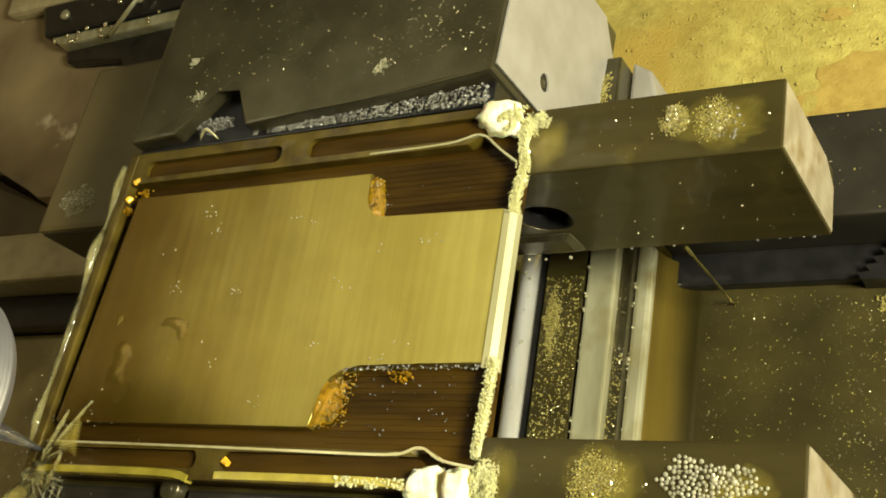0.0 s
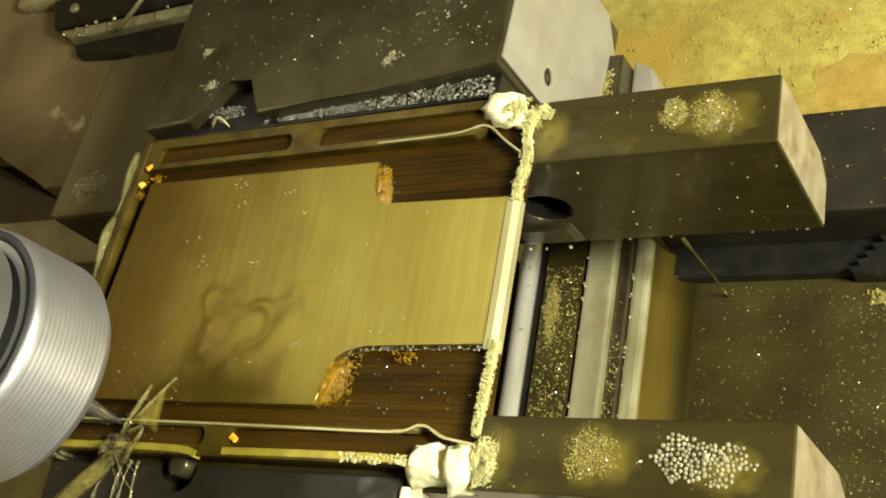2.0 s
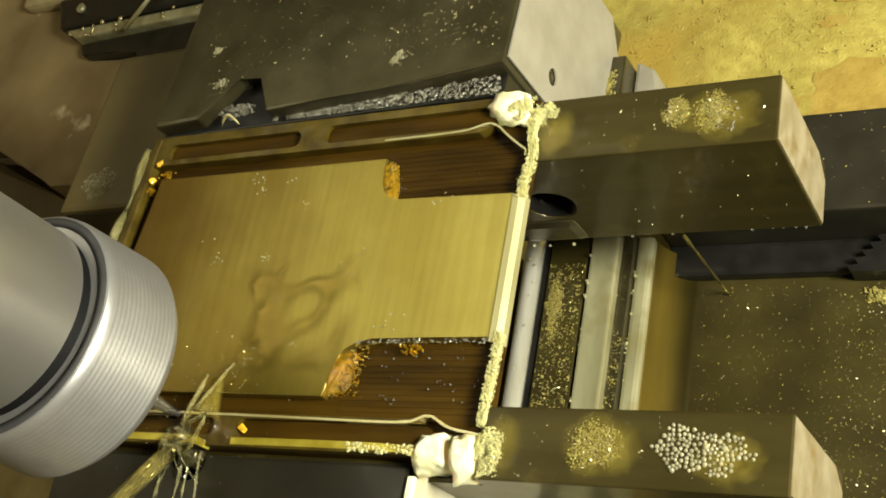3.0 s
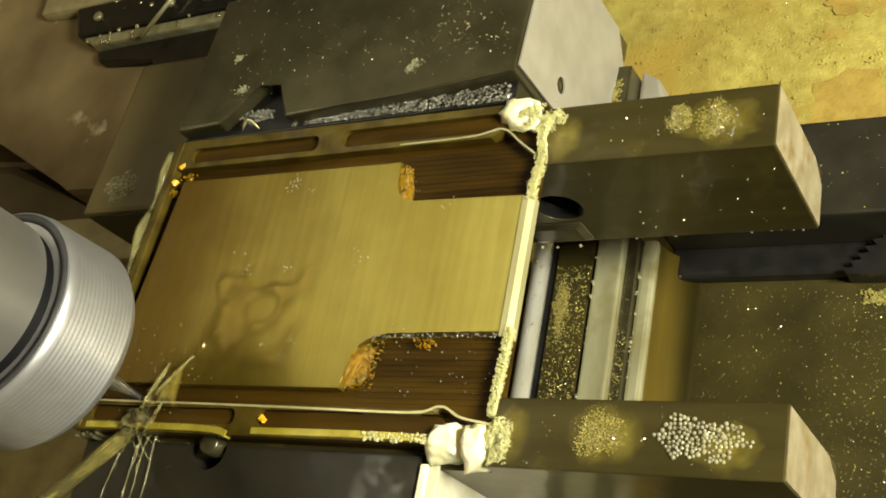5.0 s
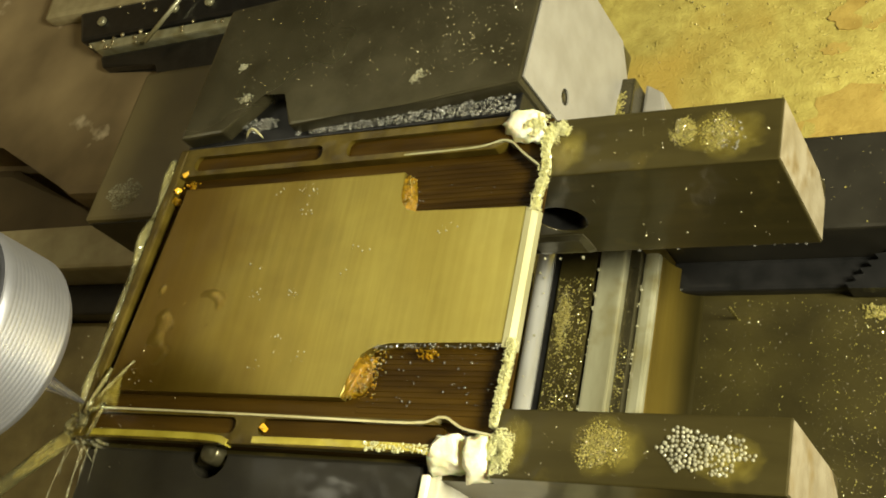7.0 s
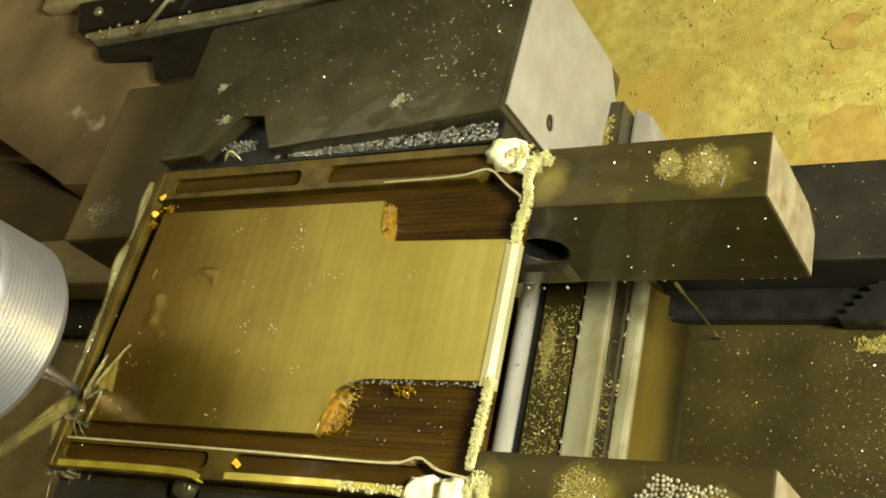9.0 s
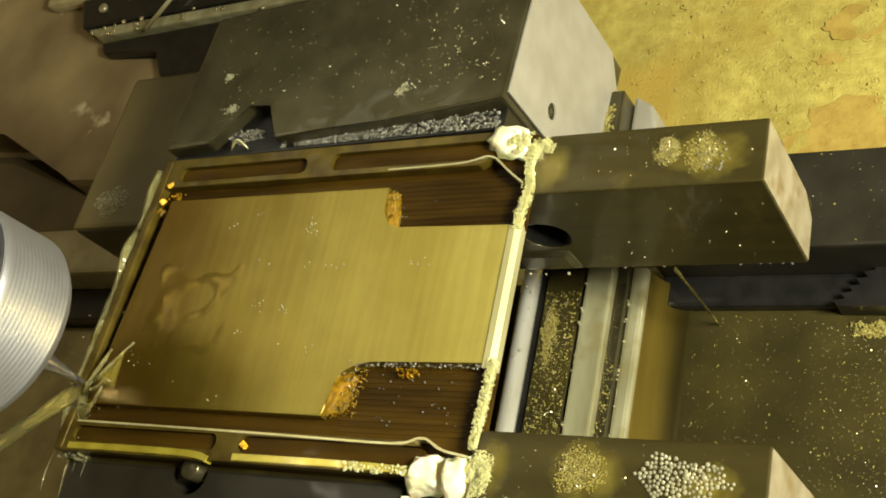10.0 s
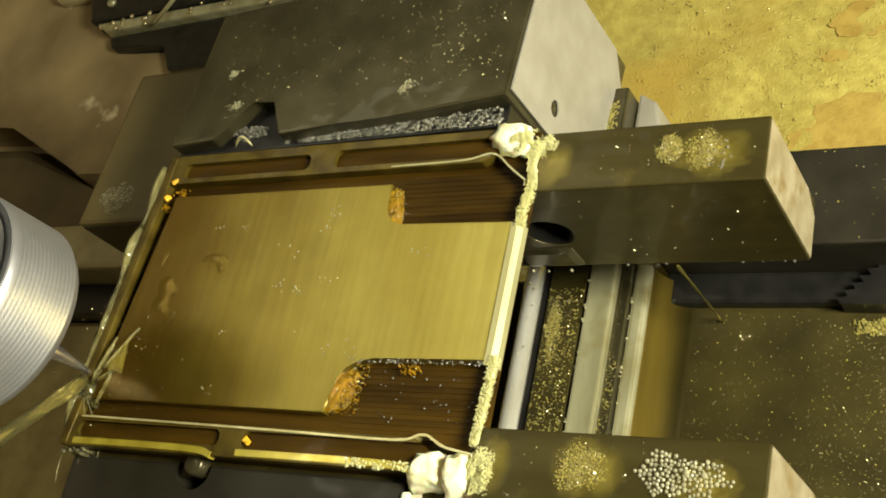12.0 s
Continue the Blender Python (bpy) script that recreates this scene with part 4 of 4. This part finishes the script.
def glue():
    on_table(solo("glue_lump", lump([(-57.5, 11.0, -0.8), (-56.6, 15.0, -0.8), (-48.8, 15.6, -0.8), (-46.4, 8.0, -0.8), (-53.6, 8.6, -0.8),
                                     (-56.4, 12.0, 1.9), (-55.4, 14.6, 2.4), (-49.6, 14.8, 2.2), (-47.6, 10.2, 1.8), (-52.8, 9.6, 2.0)], 3, 0.9), M_GLUE, "white lump of glue at the bar's root", "glue"))
    on_table(solo("glue_lump", lump([(-60.6, -58.0, -2.5), (-58.8, -53.2, -1.5), (-53.4, -52.6, -1.5), (-52.6, -60.0, -4), (-60.4, -60.6, -4),
                                     (-59.8, -57.6, 1.2), (-58.2, -54.2, 1.6), (-54.2, -53.6, 1.7), (-53.4, -58.5, 0.6), (-59.4, -59.4, 0.2)], 5, 0.9), M_GLUE, "white lump of glue at the bar's root", "glue"))
    on_table(solo("glue_lump", lump([(-52.6, -62.6, -3), (-52.4, -53.2, -1.5), (-47.4, -53.0, -1.5), (-46.2, -61.5, -3), (-52.0, -58.6, 1.8), (-51.6, -54.0, 1.9), (-48.2, -54.0, 1.7), (-47.4, -59.4, 0.9)], 8, 0.8),
                  M_GLUE, "white lump of glue at the bar's root", "glue"))


glue()


def films():
    """Coolant that hangs over the plate's end and its corner."""
    rng = random.Random(21)
    n = 40
    path = [(-147.2 - 4.8 * (k / (n - 1)) + 0.5 * math.sin(k * 0.35), 12 - 66 * k / (n - 1), 0.3 + 0.5 * math.sin(k * 0.6)) for k in range(n)]
    on_table(solo("coolant_film", tube(path, [0.9 + 0.4 * math.sin(k * 0.4) ** 2 for k in range(n)], 14, 0.03, rng), M_FLUNG, "yellow coolant spilling over the plate's end", "coolant", "stuff"))
    for k in range(9):
        x, y = -150 + 2.6 * rng.uniform(-1, 1) + 0.5 * k, -58.4 + rng.uniform(-1.2, 0.6)
        h = rng.uniform(14, 42)
        pts = [(x + 0.6 * math.sin(j * 0.8 + k), y - 0.6 * j / 10 - 1.2 * (j / 10) ** 2, -0.4 - h * j / 10) for j in range(11)]
        on_table(solo("coolant_strand", tube(pts, [0.55 * (1 - 0.05 * j) * rng.uniform(0.4, 1.0) for j in range(11)], 8, 0.1, rng), M_SPRAY, "thin strand of coolant running off the plate's corner", "coolant", "", "strands"))
    pts = [(-27.2 - 0.22 * j, -0.8 + 0.33 * j, -33.5 - 3.85 * j) for j in range(11)]
    ob = solo("coolant_strand", tube(pts, [0.4 - 0.015 * j + 0.08 * math.sin(j * 2.1) for j in range(11)], 8), M_COOLANT, "thin stream of coolant dripping off the bar", "coolant", "", "strands")
    return ob


DRIP = films()


def wave_field(x0, x1, y0, y1, high, seed, step=0.7):
    """Churned liquid: crests that run out from the cutter, dying away at the edges under the still surface."""
    bm = bmesh.new()
    nx, ny = int((x1 - x0) / step), int((y1 - y0) / step)
    grid = []
    for i in range(nx + 1):
        column = []
        for j in range(ny + 1):
            u, v = i / nx, j / ny
            x, y = x0 + (x1 - x0) * u, y0 + (y1 - y0) * v
            fade = max(0.0, min(1.0, 5 * u, 2.2 * (1 - u), 5 * v, 2.2 * (1 - v)) - 0.55 * abs(noise.noise((x / 9, y / 9, seed + 9))) - 0.25)
            w = 2.4 * noise.noise((x / 11, y / 11, seed))
            r = math.hypot(x + 4, y + 6)
            crest = 1 - abs(math.sin(r / 8.0 + w))
            lumps = noise.noise((x / 4.0, y / 6.0, seed + 3)) + 0.25 * noise.noise((x / 2.6, y / 3.6, seed + 5))
            die = math.exp(-r / 42)
            column.append(bm.verts.new((x, y, -2.4 + 2.6 * min(1.0, 1.5 * fade) ** 0.45 + fade * die * high * (0.9 * crest ** 2 + 0.9 * lumps) + 0.35 * fade)))
        grid.append(column)
    for a, b in zip(grid, grid[1:]):
        for j in range(ny):
            bm.faces.new((a[j], b[j], b[j + 1], a[j + 1]))
    return finish(bm, True)


def ribbon(line, widths, lift, rng, cols=7):
    """A thin wavy sheet of liquid along a line; closed, with a little depth."""
    bm = bmesh.new()
    top, low = [], []
    for i, p in enumerate(line):
        a, b = Vector(line[max(i - 1, 0)]), Vector(line[min(i + 1, len(line) - 1)])
        side = (b - a).cross(Vector((0, 0, 1))).normalized()
        r1, r2 = [], []
        for c in range(cols):
            u = 2 * c / (cols - 1) - 1
            q = Vector(p) + side * (u * widths[i] * rng.uniform(0.85, 1.15))
            h = lift[i] * (1 - u * u) + 0.12 * math.sin(3.1 * i + 2.2 * c)
            r1.append(bm.verts.new(q + Vector((0, 0, h))))
            r2.append(bm.verts.new(q + Vector((0, 0, h - 0.18))))
        top.append(r1)
        low.append(r2)
    for g, flip in ((top, False), (low, True)):
        for r1, r2 in zip(g, g[1:]):
            for c in range(cols - 1):
                quad = (r1[c], r1[c + 1], r2[c + 1], r2[c])
                bm.faces.new(quad[::-1] if flip else quad)
    for i in range(len(line) - 1):
        for c in (0, cols - 1):
            bm.faces.new((top[i][c], top[i + 1][c], low[i + 1][c], low[i][c]))
    for i in (0, -1):
        for c in range(cols - 1):
            bm.faces.new((top[i][c], top[i][c + 1], low[i][c + 1], low[i][c]))
    return finish(bm, True)


def splash():
    """Coolant thrown up round the cutter; sits at the cutter's tip."""
    rng = random.Random(31)
    ob = thing("coolant_splash", "yellow coolant thrown up round the spinning cutter", "splash")
    part("churned_pool", wave_field(2, 58, 0, 49, 1.0, 3), M_WAVE, ob, "churned coolant on the plate")
    part("crest", wave_field(-1, 17, -6, 24, 1.6, 8, 0.5), M_CREST, ob, "bright yellow crests of coolant")
    # sheets flung off the cutter, low over the plate
    for ang, far, wide, up in ((50, 17, 0.4, 1.6), (68, 12, 0.8, 0.8), (26, 7, 0.5, 0.8)):
        c, q = math.cos(radians(ang)), math.sin(radians(ang))
        line = [(1.5 + far * f * c, -3.0 + far * f * q, 0.6 + up * f * (1.35 - f)) for f in [j / 9 for j in range(10)]]
        part("sheet", ribbon(line, [wide * math.sin(math.pi * (0.06 + 0.9 * j / 9)) for j in range(10)], [0.5] * 10, rng, 5), M_FLUNG, ob, "pale streak of thrown coolant")
    for x, y, tall in ((4.5, -7.6, 6.5), (2.0, -3.5, 3.0)):
        line = [(x + 0.75 * tall * f, y + tall * f, 0.4 + 2.4 * f) for f in [j / 6 for j in range(7)]]
        part("sheet", ribbon(line, [0.15, 0.4, 0.6, 0.65, 0.55, 0.35, 0.1], [0.4] * 7, rng, 5), M_FLUNG, ob, "pale sliver of thrown coolant")
    for k in range(5):
        x, bend, far = -5 + 2.6 * k, rng.uniform(-3, 3), rng.uniform(8, 26)
        pts = [(x + bend * f + 0.5 * math.sin(6 * f + k), -6.6 - far * f, -3.3 - 0.9 * f + rng.uniform(-0.1, 0.25)) for f in [j / 11 for j in range(12)]]
        part("rivulet", tube(pts, [rng.uniform(0.1, 0.45) * (1 - 0.06 * j) for j in range(12)], 10, 0.2, rng), M_SPRAY, ob)
    for k in range(5):
        dx, reach, up = rng.uniform(-5, 9), rng.uniform(4, 11), rng.uniform(0, 3)
        pts = [(0.5 + dx * s, -4.5 - reach * s, 0.3 + up * s - 9 * s * s) for s in [j / 7 for j in range(8)]]
        part("thread", tube(pts, [0.22, 0.16, 0.12, 0.14, 0.1, 0.12, 0.08, 0.04], 6, 0.3, rng), M_SPRAY, ob)
    part("froth", lump([(-4, -7.5, -1.5), (4, -8, -1.5), (5, -2.5, -1.5), (-3.5, -1.5, -1.5), (-2.0, -5.6, 1.6), (2.4, -5.2, 1.4), (1, -2.6, 1.2)], 9, 1.6), M_FLUNG, ob, "pale churned coolant")
    drops = [(rng.gauss(4, 8), rng.gauss(2, 7), abs(rng.gauss(1.0, 1.6)) + 0.4, rng.uniform(0.05, 0.2)) for _ in range(90)]
    cluster("spray", drops, M_GLINT, "fine flying drops", "", 1, 1, 0.3, 2, ob)
    return ob


SPLASH = splash()


def rafts():
    """Small bubble rafts that drift over the flooded plate."""
    rng = random.Random(41)
    out = []
    for k in range(16):
        balls = [(rng.gauss(0, 1.1), rng.gauss(0, 0.6), 0.05, rng.uniform(0.08, 0.24)) for _ in range(rng.randint(3, 9))]
        ob = cluster("bubble_raft", balls, M_FOAM, "few clear bubbles drifting on the flooded plate", "bubbles", 2, 0.7)
        x0, y0, speed, turn = rng.uniform(-128, -60), rng.uniform(-44, 0), rng.uniform(0.4, 2.6), rng.uniform(0, 6.28)
        if x0 < -100:
            speed = -speed
        rows = []
        for j in range(25):
            t = 0.5 * j
            x = x0 - speed * t
            rows.append((t, x, min(1.0, max(-45, y0 + 4 * math.sin(0.5 * t + turn))), 20 * math.sin(0.4 * t + turn)))
        out.append((ob, rows))
    return out


RAFTS = rafts()


def spindle():
    ob = thing("milling_spindle", "silver collet nut and polished spindle with a thin cutter", "spindle")
    prof = [(6.0, 26.4), (17.5, 26.4), (20.8, 27.6), (21.9, 29.4)]
    z = 29.4
    while z < 43.5:
        r = 22.0 - 0.05 * (z - 29.4)
        prof += [(r + 0.03, z + 0.15), (r + 0.03, z + 0.65), (r - 0.02, z + 0.8), (r - 0.02, z + 0.95)]
        z += 1.0
    prof += [(21.2, z + 0.2), (21.0, z + 1.2), (20.7, z + 1.5), (18.4, z + 1.5)]
    part("collet_nut", lathe(prof, 128), M_NUT, ob, "satin silver ribbed nut")
    part("collar", lathe([(20.6, z + 1.5), (20.4, z + 1.8), (18.9, z + 1.8), (18.7, z + 0.6)], 128, False), M_COLLAR, ob, "dark grey collar")
    part("seal", lathe([(18.7, z + 0.9), (17.2, z + 1.0), (17.2, z + 4.0)], 96), M_RUBBER, ob, "black seal ring")
    part("nose", lathe([(17.0, z + 3.6), (17.7, z + 3.9), (17.8, z + 110)], 96), M_SPINDLE, ob, "polished steel spindle nose")
    part("cutter", lathe([(0.3, 0), (0.6, 0.5), (0.75, 3), (1.5, 9), (2.0, 12), (2.0, 30)], 32), M_TOOL, ob, "thin tapered carbide cutter")
    return ob


SPINDLE = spindle()


def jet():
    n = 22
    path = [(0.3 + 4.4 * s, -2.3 - 17.3 * s, 1.5 + 18 * s) for s in [k / (n - 1) * 3.2 for k in range(n)]]
    ob = tagged(new("coolant_jet", mesh_of("coolant_jet", tube(path, [1.7 + 0.12 * math.sin(0.9 * k) for k in range(n)], 20), M_JET)), "clear yellow stream of coolant aimed at the cutter", "coolant stream")
    return ob


JET = jet()

# seconds, x and y of the cutter's tip in the table's space (mm)
TIP = [
    (0.0, -148.4, -52.7), (0.5, -149.0, -51.9), (1.0, -139.6, -52.4), (1.5, -136.8, -51.3), (2.0, -128.6, -51.6), (2.5, -123.1, -51.2),
    (3.0, -115.4, -51.8), (3.2, -111.3, -51.7), (3.4, -108.9, -51.6), (4.0, -118.0, -51.0), (4.8, -130.2, -50.4), (5.0, -133.2, -50.3),
    (5.5, -139.9, -50.4), (6.0, -147.1, -50.6), (6.5, -151.3, -50.0), (7.0, -151.3, -49.9), (9.0, -147.8, -40.4), (9.5, -148.4, -38.3),
    (10.0, -149.2, -42.0), (10.5, -149.4, -41.9), (11.0, -148.2, -42.6), (11.5, -147.9, -41.0), (12.0, -149.0, -40.8),
]


SWELL = [(0.0, 0.5), (0.8, 0.8), (1.5, 1.0), (3.2, 1.15), (5.0, 1.0), (5.6, 0.85), (6.5, 0.5), (9.0, 0.5), (9.8, 0.75), (10.4, 0.5), (12.0, 0.5)]


# the stream under the bar breaks off, falls into the bed, and starts again
DRIP_ROWS = [(0.0, 0.0), (4.3, 0.0), (4.7, 0.06), (6.9, 0.06), (7.1, 0.0), (12.0, 0.0)]


def motions():
    for ob in TABLE:
        base = ob.matrix_basis.copy()
        walk(ob, [(t, pose(0, -s, 0) @ base) for t, s in TRAVEL])
    walk(SPINDLE, [(t, pose(x / 1000, y / 1000 - travel(t), 0.0005, -2.2)) for t, x, y in TIP])
    walk(SPLASH, [(t, pose(x / 1000, y / 1000 - travel(t), 0.001 * float(np.interp(t, [r[0] for r in SWELL], [r[1] for r in SWELL])), 0, 0, 4 * math.sin(2.3 * t))) for t, x, y in TIP])
    times = sorted({r[0] for r in TRAVEL} | {r[0] for r in DRIP_ROWS})
    walk(DRIP, [(t, pose(0, -travel(t), -float(np.interp(t, [r[0] for r in DRIP_ROWS], [r[1] for r in DRIP_ROWS])))) for t in times])
    for ob, rows in RAFTS:
        walk(ob, [(t, pose(x / 1000, y / 1000 - travel(t), 0.0011, 0, 0, a)) for t, x, y, a in rows])
    walk(JET, [(t, pose(x / 1000, y / 1000 - travel(t) - (0.006 if t < 8 else 0), 0.0005)) for t, x, y in TIP])


motions()
